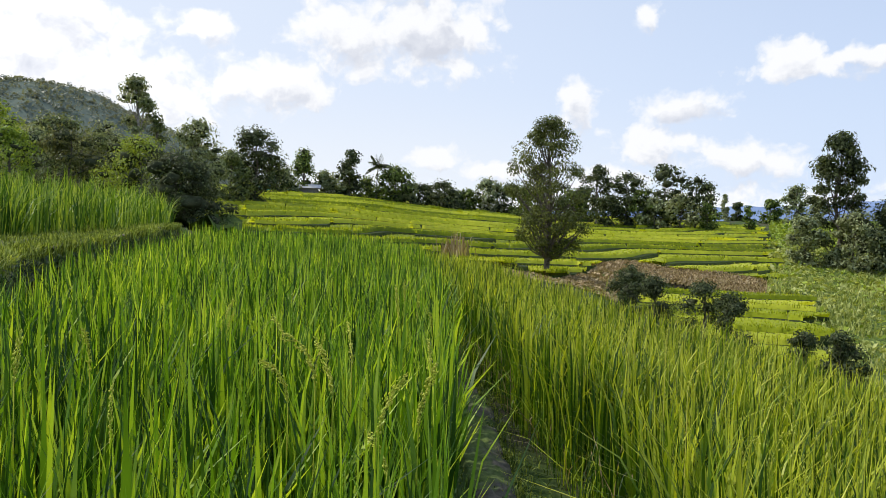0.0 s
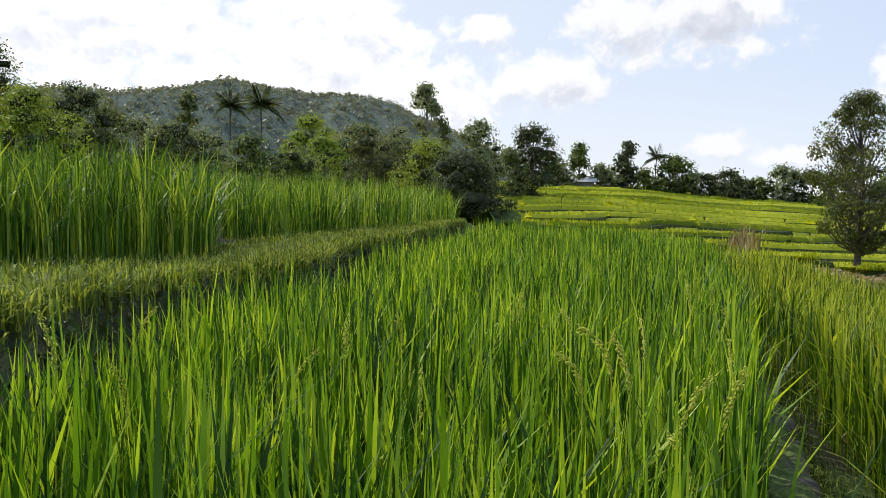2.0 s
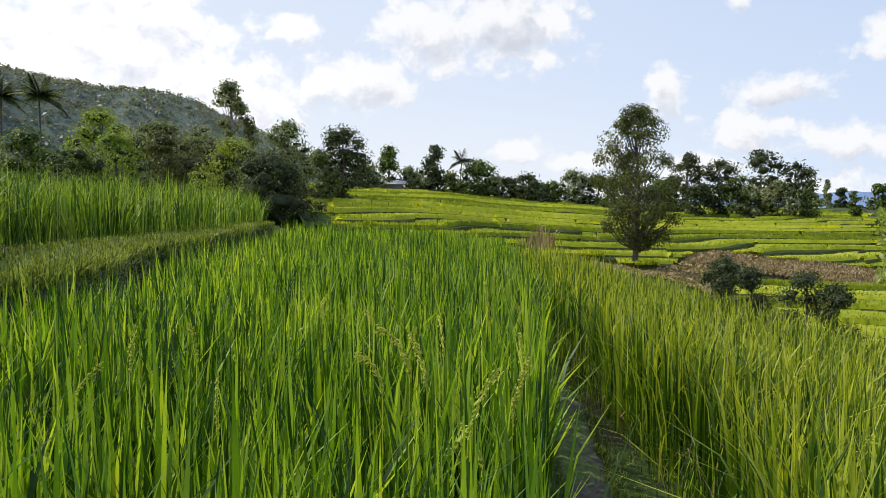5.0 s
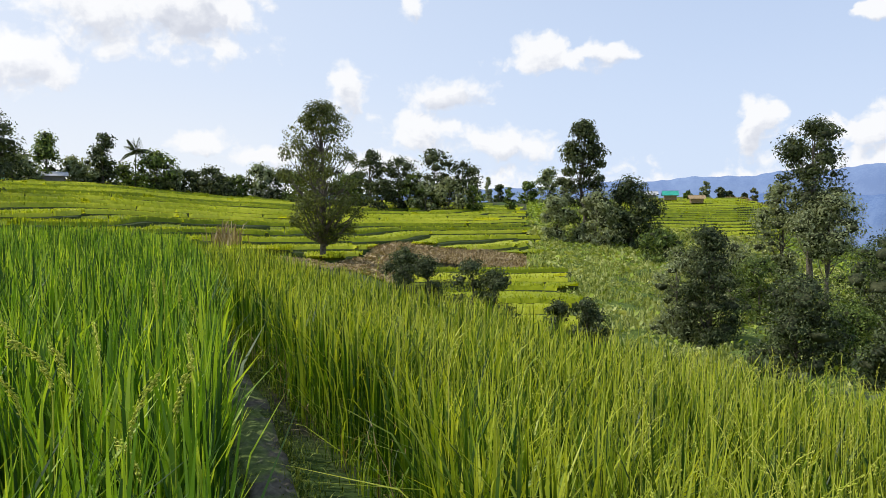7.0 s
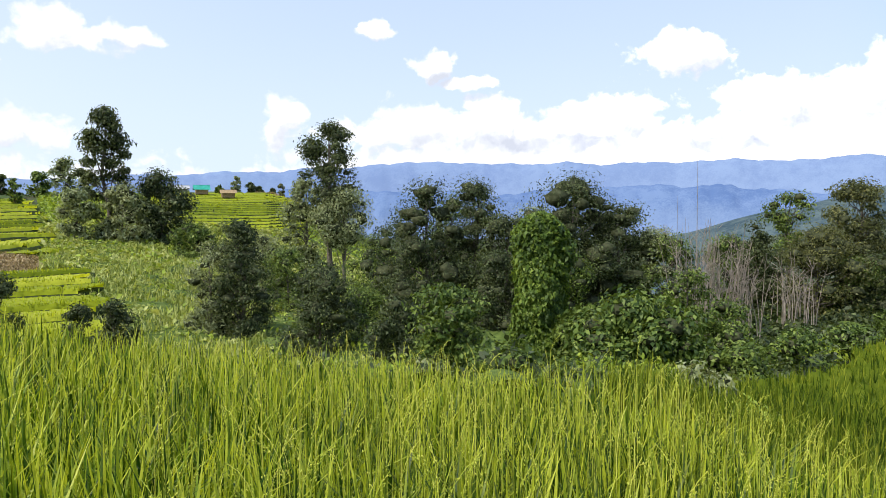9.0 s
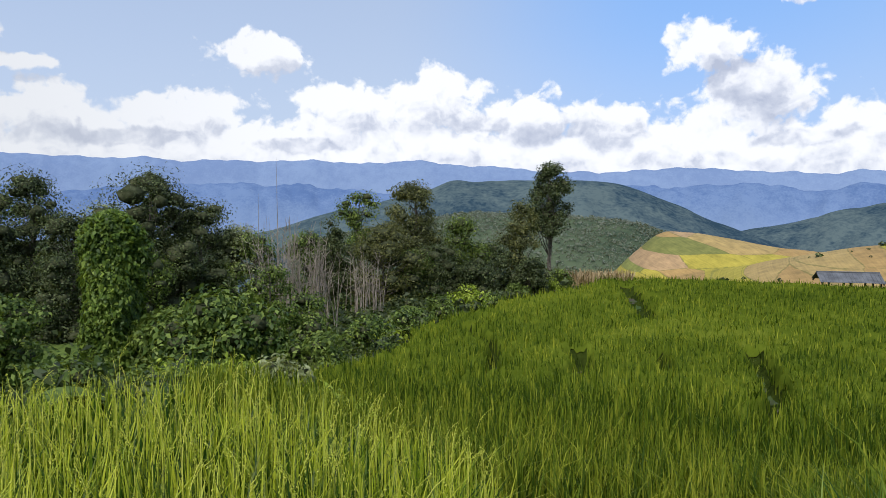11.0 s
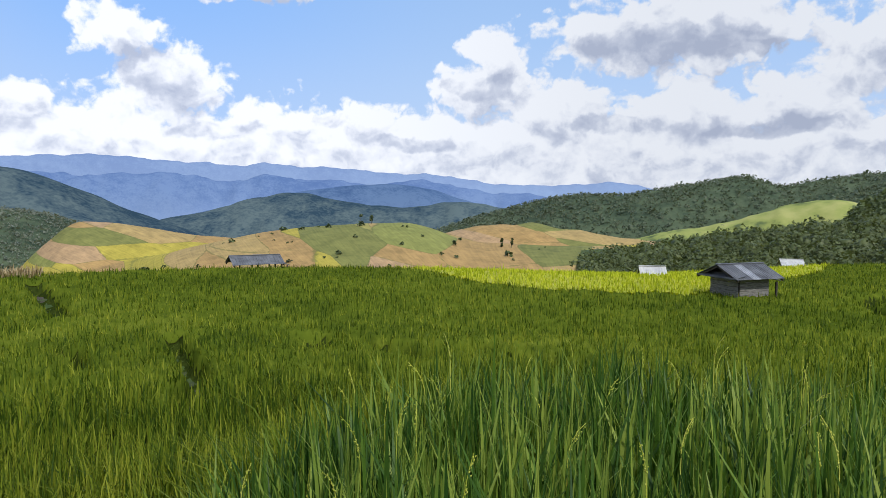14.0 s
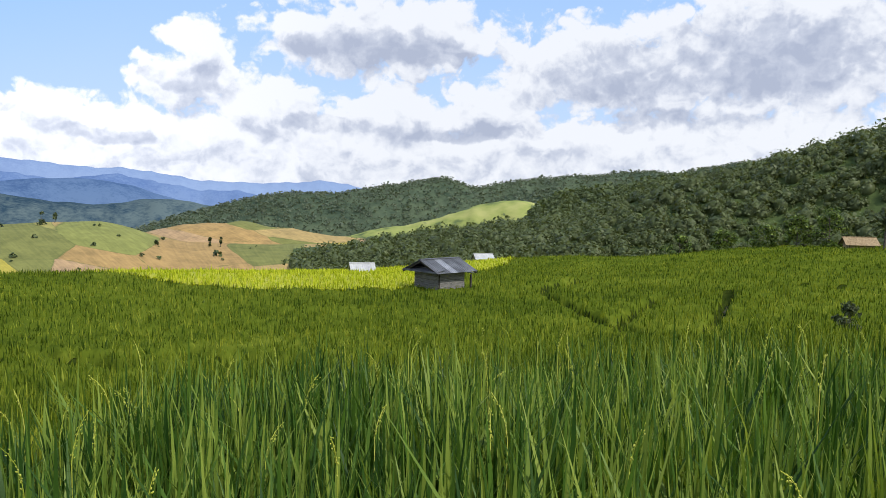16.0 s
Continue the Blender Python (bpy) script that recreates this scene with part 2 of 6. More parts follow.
# darker rice green that carries the shade of the terrace's near side
RICE_UPPER_SHADED = rice_material("rice_upper_shaded", (0.03, 0.078, 0.011), (0.118, 0.21, 0.024), (0.38, 0.46, 0.08), 0.34, 0.15)
# bluish green of its own, darkened to stand for cloud shade
RICE_COOL_SHADED = rice_material("rice_cool_shaded", (0.022, 0.057, 0.010), (0.074, 0.143, 0.020), (0.254, 0.314, 0.057), 0.30, 0.15)
TURF = rice_material("short_turf", (0.06, 0.09, 0.018), (0.17, 0.22, 0.045), (0.36, 0.41, 0.12), 0.35, 0.05)
GRAIN = rice_material("rice_grain", (0.38, 0.44, 0.05), (0.56, 0.58, 0.09), (0.70, 0.68, 0.16), 0.25)
STRAW = rice_material("dry_straw", (0.19, 0.135, 0.07), (0.34, 0.25, 0.14), (0.48, 0.39, 0.23), 0.15)
LEAF_DARK = leaf_material("leaf_dark", (0.009, 0.017, 0.007), (0.047, 0.070, 0.028), (0.19, 0.225, 0.10))
LEAF_MID = leaf_material("leaf_green", (0.016, 0.038, 0.008), (0.078, 0.128, 0.026), (0.285, 0.36, 0.085))
LEAF_BRIGHT = leaf_material("leaf_bright", (0.084, 0.152, 0.019), (0.214, 0.305, 0.034), (0.411, 0.488, 0.084))
LEAF_GREY = leaf_material("leaf_greyish", (0.065, 0.092, 0.045), (0.195, 0.24, 0.12), (0.39, 0.43, 0.25))
LEAF_BROWN = leaf_material("leaf_brownish", (0.031, 0.039, 0.015), (0.089, 0.104, 0.036), (0.212, 0.208, 0.076))
# distance haze is put into this greyer leaf colour
LEAF_FAR_HAZE = leaf_material("leaf_far_haze", (0.055, 0.078, 0.058), (0.105, 0.132, 0.088), (0.165, 0.19, 0.125), 0.2, 0.06)
# lit copy of the leaf greens: hazy light put into the colour
LEAF_VILLAGE_LIT = leaf_material("leaf_village_lit", (0.042, 0.064, 0.028), (0.115, 0.150, 0.058), (0.27, 0.32, 0.125))
# paler still: leaf green with more haze painted in
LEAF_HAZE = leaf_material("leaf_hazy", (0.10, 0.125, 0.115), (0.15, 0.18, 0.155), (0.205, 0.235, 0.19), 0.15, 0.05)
LEAF_FOREST = leaf_material("leaf_forest", (0.035, 0.054, 0.024), (0.088, 0.120, 0.050), (0.19, 0.23, 0.105), 0.25, 0.14)
LEAF_OLIVE = leaf_material("leaf_olive", (0.020, 0.034, 0.010), (0.080, 0.108, 0.030), (0.26, 0.285, 0.075))
IVY = leaf_material("leaf_ivy", (0.022, 0.050, 0.010), (0.085, 0.145, 0.022), (0.25, 0.33, 0.06))
BARK = material("bark", lambda kit: plain(kit, kit.ramp(kit.noise(place_of(kit), 9.0, 5.0), (0.3, (0.05, 0.042, 0.034)), (0.7, (0.19, 0.165, 0.14))),
                                          0.9, bump=kit.noise(place_of(kit), 30.0, 4.0), strength=0.5))
BARK_PALE = material("bark_pale", lambda kit: plain(kit, kit.ramp(kit.noise(place_of(kit), 6.0, 5.0), (0.3, (0.16, 0.14, 0.12)), (0.7, (0.36, 0.33, 0.29))), 0.9))
TWIG = material("dry_twig", lambda kit: plain(kit, kit.ramp(kit.noise(place_of(kit), 5.0, 3.0), (0.3, (0.16, 0.13, 0.10)), (0.7, (0.36, 0.31, 0.26))), 0.9))


def soil(kit):
    p = place_of(kit)
    a, b = kit.noise(p, 0.35, 5.0), kit.noise(p, 6.0, 6.0, 0.65)
    earth = kit.ramp(b, (0.3, (0.03, 0.025, 0.018)), (0.7, (0.10, 0.085, 0.06)))
    weed = kit.ramp(b, (0.3, (0.025, 0.045, 0.012)), (0.7, (0.07, 0.11, 0.025)))
    return plain(kit, kit.mix(kit.smooth(a, 0.40, 0.55), earth, weed), 0.95, bump=b, strength=0.8)


def path_soil(kit):
    p = place_of(kit)
    a, b = kit.noise(p, 3.0, 5.0), kit.noise(p, 22.0, 6.0, 0.65)
    earth = kit.ramp(b, (0.3, (0.06, 0.052, 0.04)), (0.7, (0.15, 0.135, 0.11)))
    moss = kit.ramp(b, (0.3, (0.05, 0.075, 0.02)), (0.7, (0.15, 0.19, 0.06)))
    return plain(kit, kit.mix(kit.smooth(a, 0.40, 0.56), earth, moss), 0.95, bump=b, strength=0.9)


SOIL = material("soil_and_weeds", soil)
PATH = material("trodden_soil", path_soil)


def woodland(kit):
    p = place_of(kit)
    v = kit.add("ShaderNodeTexVoronoi")
    v.feature = "F1"
    kit.put(v.inputs["Vector"], p)
    v.inputs["Scale"].default_value = 0.11
    a, b = kit.noise(p, 0.012, 4.0), kit.noise(p, 0.4, 5.0)
    c = kit.ramp(kit.math("ADD", kit.math("MULTIPLY", a, 0.6), kit.math("MULTIPLY", b, 0.4)), (0.35, (0.03, 0.05, 0.018)), (0.65, (0.085, 0.115, 0.035)))
    return plain(kit, c, 0.95, bump=kit.math("SUBTRACT", 1.0, v.outputs["Distance"]), strength=1.0, spec=0.1)


WOODLAND = material("woodland_slope", woodland)


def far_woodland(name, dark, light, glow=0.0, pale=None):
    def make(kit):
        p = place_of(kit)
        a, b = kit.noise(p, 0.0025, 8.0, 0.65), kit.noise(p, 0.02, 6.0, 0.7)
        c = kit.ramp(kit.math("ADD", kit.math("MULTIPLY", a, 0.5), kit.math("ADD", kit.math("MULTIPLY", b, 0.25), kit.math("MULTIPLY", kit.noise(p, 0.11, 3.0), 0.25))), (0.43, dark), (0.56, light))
        # valley haze painted in: the colour pales towards the foot
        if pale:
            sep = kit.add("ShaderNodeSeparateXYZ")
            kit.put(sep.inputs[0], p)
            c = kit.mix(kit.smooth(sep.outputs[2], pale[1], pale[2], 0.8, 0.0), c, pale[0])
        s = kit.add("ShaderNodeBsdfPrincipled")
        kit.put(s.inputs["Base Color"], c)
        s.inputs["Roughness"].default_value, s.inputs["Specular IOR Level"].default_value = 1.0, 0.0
        # the brightness of the haze, added as emission
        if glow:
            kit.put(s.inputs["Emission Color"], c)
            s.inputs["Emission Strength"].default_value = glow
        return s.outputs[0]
    return material(name, make)


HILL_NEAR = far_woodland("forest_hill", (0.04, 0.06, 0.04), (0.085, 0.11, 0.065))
# hill base lightened and greyed to carry painted haze
HILL_LEFT = far_woodland("forest_hill_left_haze", (0.085, 0.105, 0.092), (0.13, 0.155, 0.125))
# wooded hills whose bluish tint and slight glow are painted haze
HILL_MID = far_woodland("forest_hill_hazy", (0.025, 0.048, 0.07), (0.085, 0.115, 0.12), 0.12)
# the ranges: blue air haze is put into colour and glow
RANGE_NEAR = far_woodland("range_haze_near", (0.045, 0.082, 0.166), (0.082, 0.129, 0.221), 0.28, ((0.107, 0.155, 0.248), -160, 20))
RANGE_MID = far_woodland("range_haze_mid", (0.072, 0.118, 0.235), (0.112, 0.165, 0.285), 0.40, ((0.15, 0.205, 0.32), -160, 60))
RANGE_FAR = far_woodland("range_haze_far", (0.119, 0.168, 0.285), (0.148, 0.202, 0.317), 0.48, ((0.180, 0.237, 0.350), -100, 200))


def crops(kit):
    """Plots run up and down the hillside, with darker hedges between."""
    p = place_of(kit)
    sep = kit.add("ShaderNodeSeparateXYZ")
    kit.put(sep.inputs[0], p)
    across = kit.math("MULTIPLY", kit.math("ARCTAN2", sep.outputs[0], sep.outputs[1]), 430.0)
    join = kit.add("ShaderNodeCombineXYZ")
    kit.put(join.inputs[0], kit.math("ADD", kit.math("DIVIDE", across, 38.0), kit.math("DIVIDE", sep.outputs[2], 24.0)))
    kit.put(join.inputs[1], kit.math("DIVIDE", sep.outputs[2], 11.5))
    bend = kit.add("ShaderNodeTexNoise")
    kit.put(bend.inputs["Vector"], join.outputs[0])
    bend.inputs["Scale"].default_value, bend.inputs["Detail"].default_value = 1.2, 2.0
    q = kit.vec("ADD", join.outputs[0], kit.vec("MULTIPLY", kit.vec("SUBTRACT", bend.outputs["Color"], (0.5, 0.5, 0.5)), (0.16, 0.16, 0.0)))
    cells = []
    for feature in ("F1", "DISTANCE_TO_EDGE"):
        v = kit.add("ShaderNodeTexVoronoi")
        v.feature = feature
        kit.put(v.inputs["Vector"], q)
        v.inputs["Scale"].default_value, v.inputs["Randomness"].default_value = 1.0, 0.75
        cells.append(v)
    tint = kit.add("ShaderNodeSeparateColor")
    kit.put(tint.inputs[0], cells[0].outputs["Color"])
    c = kit.add("ShaderNodeValToRGB")
    c.color_ramp.interpolation = "CONSTANT"
    tones = [(0.0, (0.34, 0.225, 0.095)), (0.28, (0.175, 0.18, 0.06)), (0.42, (0.36, 0.26, 0.11)), (0.60, (0.35, 0.295, 0.06)), (0.72, (0.215, 0.225, 0.07)), (0.82, (0.28, 0.255, 0.085)), (0.9, (0.37, 0.25, 0.14))]
    while len(c.color_ramp.elements) < len(tones):
        c.color_ramp.elements.new(0.5)
    for e, (at, rgb) in zip(c.color_ramp.elements, tones):
        e.position, e.color = at, (*rgb, 1)
    kit.put(c.inputs[0], tint.outputs[0])
    rows = kit.noise(kit.vec("MULTIPLY", q, (26.0, 3.0, 1.0)), 1.0, 2.0)
    grain = kit.ramp(kit.math("ADD", kit.math("MULTIPLY", kit.noise(p, 0.12, 6.0, 0.65), 0.65), kit.math("MULTIPLY", rows, 0.35)), (0.35, (0.68, 0.70, 0.72)), (0.65, (1.2, 1.18, 1.12)))
    plot = kit.mix(1.0, c.outputs[0], grain, "MULTIPLY")
    hedge = kit.smooth(kit.math("ADD", cells[1].outputs["Distance"], kit.math("MULTIPLY", kit.math("SUBTRACT", kit.noise(p, 0.25, 4.0), 0.45), 0.05)), 0.002, 0.016, 0.6, 0.0)
    return plain(kit, kit.mix(hedge, plot, (0.10, 0.115, 0.04)), 0.95, spec=0.05)


CROPS = material("patchwork_crops", crops)
WOOD_GREY = material("weathered_boards", lambda kit: plain(kit, kit.ramp(kit.noise(kit.vec("MULTIPLY", place_of(kit), (2.0, 2.0, 14.0)), 2.0, 5.0), (0.3, (0.09, 0.085, 0.08)), (0.7, (0.27, 0.26, 0.24))), 0.85))
WOOD_DARK = material("dark_timber", lambda kit: plain(kit, kit.ramp(kit.noise(place_of(kit), 5.0, 4.0), (0.3, (0.03, 0.027, 0.024)), (0.7, (0.09, 0.08, 0.07))), 0.9))
ROOF_GREY = material("grey_roof_sheet", lambda kit: plain(kit, kit.ramp(kit.noise(place_of(kit), 1.5, 5.0), (0.3, (0.065, 0.068, 0.078)), (0.7, (0.16, 0.165, 0.18))), 0.6))
ROOF_MID = material("newer_roof_sheet", lambda kit: plain(kit, kit.ramp(kit.noise(place_of(kit), 1.5, 5.0), (0.3, (0.20, 0.21, 0.23)), (0.7, (0.32, 0.33, 0.36))), 0.5))
ROOF_PALE = material("pale_roof_sheet", lambda kit: plain(kit, kit.ramp(kit.noise(place_of(kit), 1.2, 4.0), (0.3, (0.34, 0.34, 0.35)), (0.7, (0.52, 0.52, 0.52))), 0.5))
ROOF_GREEN = material("green_roof_sheet", lambda kit: plain(kit, kit.ramp(kit.noise(place_of(kit), 1.2, 4.0), (0.3, (0.03, 0.25, 0.19)), (0.7, (0.05, 0.36, 0.28))), 0.5))
NET = material("turquoise_netting", lambda kit: plain(kit, kit.ramp(kit.noise(place_of(kit), 2.0, 4.0), (0.3, (0.10, 0.30, 0.28)), (0.7, (0.2, 0.45, 0.42))), 0.7))
THATCH = material("straw_wall", lambda kit: plain(kit, kit.ramp(kit.noise(place_of(kit), 4.0, 4.0), (0.3, (0.2, 0.14, 0.08)), (0.7, (0.42, 0.31, 0.18))), 0.9))
# weedy earth, with the shade between the steps put into its colour
RISER = material("shaded_weedy_bund", lambda kit: plain(kit, kit.ramp(kit.noise(place_of(kit), 3.0, 5.0), (0.3, (0.014, 0.024, 0.005)), (0.7, (0.05, 0.068, 0.014))), 0.95,
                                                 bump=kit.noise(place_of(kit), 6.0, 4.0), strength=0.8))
# soil of the lanes, near black for the shade among the stems
LANE_SHADE = material("lane_shade", lambda kit: plain(kit, kit.ramp(kit.noise(place_of(kit), 3.0, 5.0), (0.3, (0.012, 0.020, 0.004)), (0.7, (0.045, 0.062, 0.010))), 0.95, spec=0.0))
CLEARING = material("cleared_slope", lambda kit: plain(kit, kit.ramp(kit.noise(place_of(kit), 0.035, 5.0), (0.36, (0.08, 0.11, 0.05)), (0.48, (0.24, 0.27, 0.08)), (0.66, (0.33, 0.33, 0.12))), 0.95, spec=0.02))
WEEDS = material("low_weeds", lambda kit: plain(kit, kit.ramp(kit.noise(place_of(kit), 2.2, 6.0, 0.65), (0.32, (0.035, 0.06, 0.014)), (0.68, (0.13, 0.175, 0.04))), 0.95,
                                               bump=kit.noise(place_of(kit), 7.0, 5.0), strength=1.0, spec=0.05))

def bund_grass(kit):
    """Short trampled grass over pale earth."""
    p = place_of(kit)
    a, b = kit.noise(p, 1.1, 4.0), kit.noise(p, 16.0, 6.0, 0.65)
    earth = kit.ramp(b, (0.3, (0.05, 0.048, 0.030)), (0.7, (0.14, 0.13, 0.085)))
    turf = kit.ramp(b, (0.3, (0.045, 0.070, 0.015)), (0.7, (0.14, 0.18, 0.045)))
    return plain(kit, kit.mix(kit.smooth(a, 0.36, 0.52), earth, turf), 0.95, bump=b, strength=0.9)


BUND_GRASS = material("bund_grass", bund_grass)

# ---- lie of the land: headings in degrees (positive to the left of the first view), metres ----
rng = np.random.default_rng(7)
REACH = np.array([0.0, 5, 9, 15, 25, 50, 100, 200, 400])
SLOPES = {}


def slope(heading, *levels):
    """How the ground runs outwards along one heading: its level at each distance of REACH."""
    SLOPES[heading] = np.array((0.0,) + levels)


slope(75, .1, .2, .4, .8, 3, 9, 16, 16)
slope(40, .1, .15, .3, .7, 2.5, 7, 13, 12)
slope(20, .1, .15, .25, .45, 1.2, 5, 12, 12)
slope(8, .05, .1, .2, .3, .3, 4.0, 10.2, 11)
slope(-2, 0, .05, .05, -.2, -.9, 2.5, 7.4, 8)
slope(-10, -.1, -.15, -.4, -1, -1.4, 1.3, 6.0, 6)
slope(-20, -.15, -.35, -1.6, -3.7, -2.9, 0.8, 5.5, 5.5)
slope(-30, -.4, -.75, -2.6, -4.6, -3.7, -1, 6, 0)
slope(-40, -.55, -1, -2.8, -4.4, -5.2, -4, 6, -20)
slope(-55, -.65, -1.1, -2.9, -3.8, -5, -9, -18, -60)
slope(-70, -.7, -1.2, -2.7, -3.5, -5, -12, -40, -90)
slope(-85, -1.0, -2.0, -2.9, -3.4, -3.9, -12, -45, -100)
slope(-103, -1.75, -2.2, -2.8, -3.5, -4.0, -12, -40, -80)
slope(-125, -.6, -2.1, -2.9, -3.6, -4.2, -10.0, -27, -55)
slope(-145, -.5, -1.8, -2.8, -3.7, -4.6, -9.4, -22, -45)
slope(-165, -.4, -1.3, -2.4, -3.6, -4.9, -7.0, -15, -38)
slope(-182, -.3, -.8, -1.7, -2.8, -3.8, -4.5, -8, -20)
slope(-230, 0, 0, 0, .2, 1, 4, 12, 35)
HEADS = np.array(sorted(SLOPES))
LEVELS = np.array([SLOPES[h] for h in HEADS])


def wave(x, y, size, seed=0):
    """A smooth, cheap unevenness between about -1 and 1."""
    s = np.zeros_like(x, dtype=float)
    r = np.random.default_rng(seed)
    for i in range(6):
        a, f, p = r.uniform(0, 6.28), r.uniform(0.6, 1.9), r.uniform(0, 6.28)
        s += np.sin((x * np.cos(a) + y * np.sin(a)) * f * 6.28 / size + p + 0.8 * np.sin((x * np.sin(a) - y * np.cos(a)) * f * 3.1 / size))
    return s / 3.5


def polar(x, y):
    d = np.hypot(x, y)
    a = np.degrees(np.arctan2(-x, y))
    return np.where(a > 103, a - 360, a), d


def bank_side(x, y):
    """How far a place lies to the left of the bank below the upper terrace."""
    return (-2.75 - 0.245 * (y - 2.0) + 0.12 * np.sin(y * 1.3) - x) * 0.971


def ramp01(v, lo, hi):
    v = np.clip((v - lo) / (hi - lo), 0, 1)
    return v * v * (3 - 2 * v)


def bare_land(x, y):
    x, y = np.asarray(x, float), np.asarray(y, float)
    a, d = polar(x, y)
    ext_h = np.concatenate([HEADS[-1:] - 360, HEADS, HEADS[:1] + 360])
    ext_l = np.concatenate([LEVELS[-1:], LEVELS, LEVELS[:1]])
    i = np.clip(np.searchsorted(ext_h, a) - 1, 0, len(ext_h) - 2)
    f = (a - ext_h[i]) / (ext_h[i + 1] - ext_h[i])
    f = 0.5 * f + 0.5 * f * f * (3 - 2 * f)
    j = np.clip(np.searchsorted(REACH, d) - 1, 0, len(REACH) - 2)
    g = np.clip((d - REACH[j]) / (REACH[j + 1] - REACH[j]), 0, 1)
    lo = ext_l[i, j] * (1 - g) + ext_l[i, j + 1] * g
    hi = ext_l[i + 1, j] * (1 - g) + ext_l[i + 1, j + 1] * g
    z = lo * (1 - f) + hi * f
    z = z + ramp01(d, 400, 1400) * (-150 - z)
    return z


def land(x, y):
    x, y = np.asarray(x, float), np.asarray(y, float)
    a, d = polar(x, y)
    z = bare_land(x, y)
    z = z + 0.92 * ramp01(bank_side(x, y), 0.0, 0.30) * (1 - ramp01(d, 24, 40)) * ramp01(y, -8, -3)
    z = z + wave(x, y, 5.0, 3) * 0.04 * ramp01(d, 3, 8) + wave(x, y, 60.0, 4) * 0.3 * ramp01(d, 25, 90)
    return z


def spot(heading, d, lift=0.0):
    x, y = -math.sin(radians(heading)) * d, math.cos(radians(heading)) * d
    return Vector((x, y, float(land(x, y)) + lift))


def mesh_from(name, verts, faces, material=None, smooth=False):
    """A mesh from arrays of corners and of triangles or quads."""
    me = bpy.data.meshes.new(name)
    verts = np.ascontiguousarray(verts, np.float32)
    faces = [np.asarray(f, np.int32) for f in (faces if isinstance(faces, list) else [faces])]
    loops = np.concatenate([f.ravel() for f in faces])
    sizes = np.concatenate([np.full(len(f), f.shape[1], np.int32) for f in faces])
    me.vertices.add(len(verts))
    me.vertices.foreach_set("co", verts.ravel())
    me.loops.add(len(loops))
    me.loops.foreach_set("vertex_index", loops)
    me.polygons.add(len(sizes))
    me.polygons.foreach_set("loop_start", np.concatenate([[0], np.cumsum(sizes)[:-1]]).astype(np.int32))
    if smooth:
        me.polygons.foreach_set("use_smooth", np.ones(len(sizes), bool))
    if material:
        me.materials.append(material)
    me.update(calc_edges=True)
    return me


def grid_faces(rows, cols):
    i = np.arange((rows - 1) * cols).reshape(rows - 1, cols)[:, :-1].ravel()
    return np.stack([i, i + 1, i + 1 + cols, i + cols], -1)


def grid_around(a0, a1, na, radii):
    az = np.radians(np.linspace(a0, a1, na))
    r = np.asarray(radii)[:, None]
    return (-np.sin(az)[None] * r), (np.cos(az)[None] * r)


# the ground: one sheet to the horizon
radii = np.concatenate([[0.02], np.geomspace(0.5, 30, 80), np.geomspace(31, 4900, 60)])
gx, gy = grid_around(180, -180, 241, radii)
gz = land(gx, gy)
ground = tagged(new("ground", mesh_from("ground", np.stack([gx, gy, gz], -1).reshape(-1, 3), grid_faces(*gx.shape), SOIL, True)),
                "bare brown soil with low weeds between the fields", "ground", kind="structure")


# ---- hills and far ranges ----
def ridge(name, label, crest, d, depth, material, rough=0.03, foot=-9.0, bumps=0.0, seed=1, crag=0.0):
    """A hill along a row of (heading, height in degrees) crests, d metres off, depth metres through."""
    heads = np.array([c[0] for c in crest], float)
    tops = np.array([c[1] for c in crest], float)
    n = int(max(60, abs(heads[0] - heads[-1]) * 4))
    az = np.linspace(heads[0], heads[-1], n)
    order = np.argsort(heads)
    el = np.interp(az, heads[order], tops[order])
    el = np.convolve(np.pad(el, 3, mode="edge"), np.ones(7) / 7, "valid")
    for i, per in enumerate((11.0, 5.3, 2.4, 1.1)):
        el = el + crag * 0.62 ** i * np.sin(az * 6.283 / per + seed * 1.7 + 2.1 * i + 1.3 * np.sin(az * 0.37 + seed))
    rows = 26
    v = np.linspace(-1, 1.0, rows)[:, None]
    r = d + depth * v
    x, y = -np.sin(np.radians(az))[None] * r, np.cos(np.radians(az))[None] * r
    top = EYE + d * np.tan(np.radians(el))[None]
    low = EYE + (d - depth) * math.tan(radians(foot))
    hump = np.clip(np.cos(v * 1.5708), 0, 1)
    shape = np.where(v < 0, hump ** 1.3, hump ** 0.8)
    z = low + (top - low) * np.clip(shape, 0, 1)
    z = z + (wave(x, y, depth * 0.9, seed) * 0.6 + wave(x, y, depth * 0.3, seed + 1) * 0.4) * rough * (top - low) * (1 - 0.7 * np.clip(shape, 0, 1) ** 6)
    if bumps:
        z = z + np.random.default_rng(seed).uniform(-1, 1, z.shape) * bumps
    ob = new(name, mesh_from(name, np.stack([x, y, z], -1).reshape(-1, 3), grid_faces(rows, n), material, True))
    return tagged(ob, label, "hill", kind="structure")


ridge("backdrop_mountains", "mountain range far beyond the valley, pale blue with haze",
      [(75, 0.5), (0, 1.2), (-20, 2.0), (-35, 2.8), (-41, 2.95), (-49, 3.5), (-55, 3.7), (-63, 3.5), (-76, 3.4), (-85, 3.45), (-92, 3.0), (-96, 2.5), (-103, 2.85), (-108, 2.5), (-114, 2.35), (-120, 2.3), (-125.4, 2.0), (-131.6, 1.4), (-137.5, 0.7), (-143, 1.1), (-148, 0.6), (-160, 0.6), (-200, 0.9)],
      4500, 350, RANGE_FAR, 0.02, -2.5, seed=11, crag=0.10)
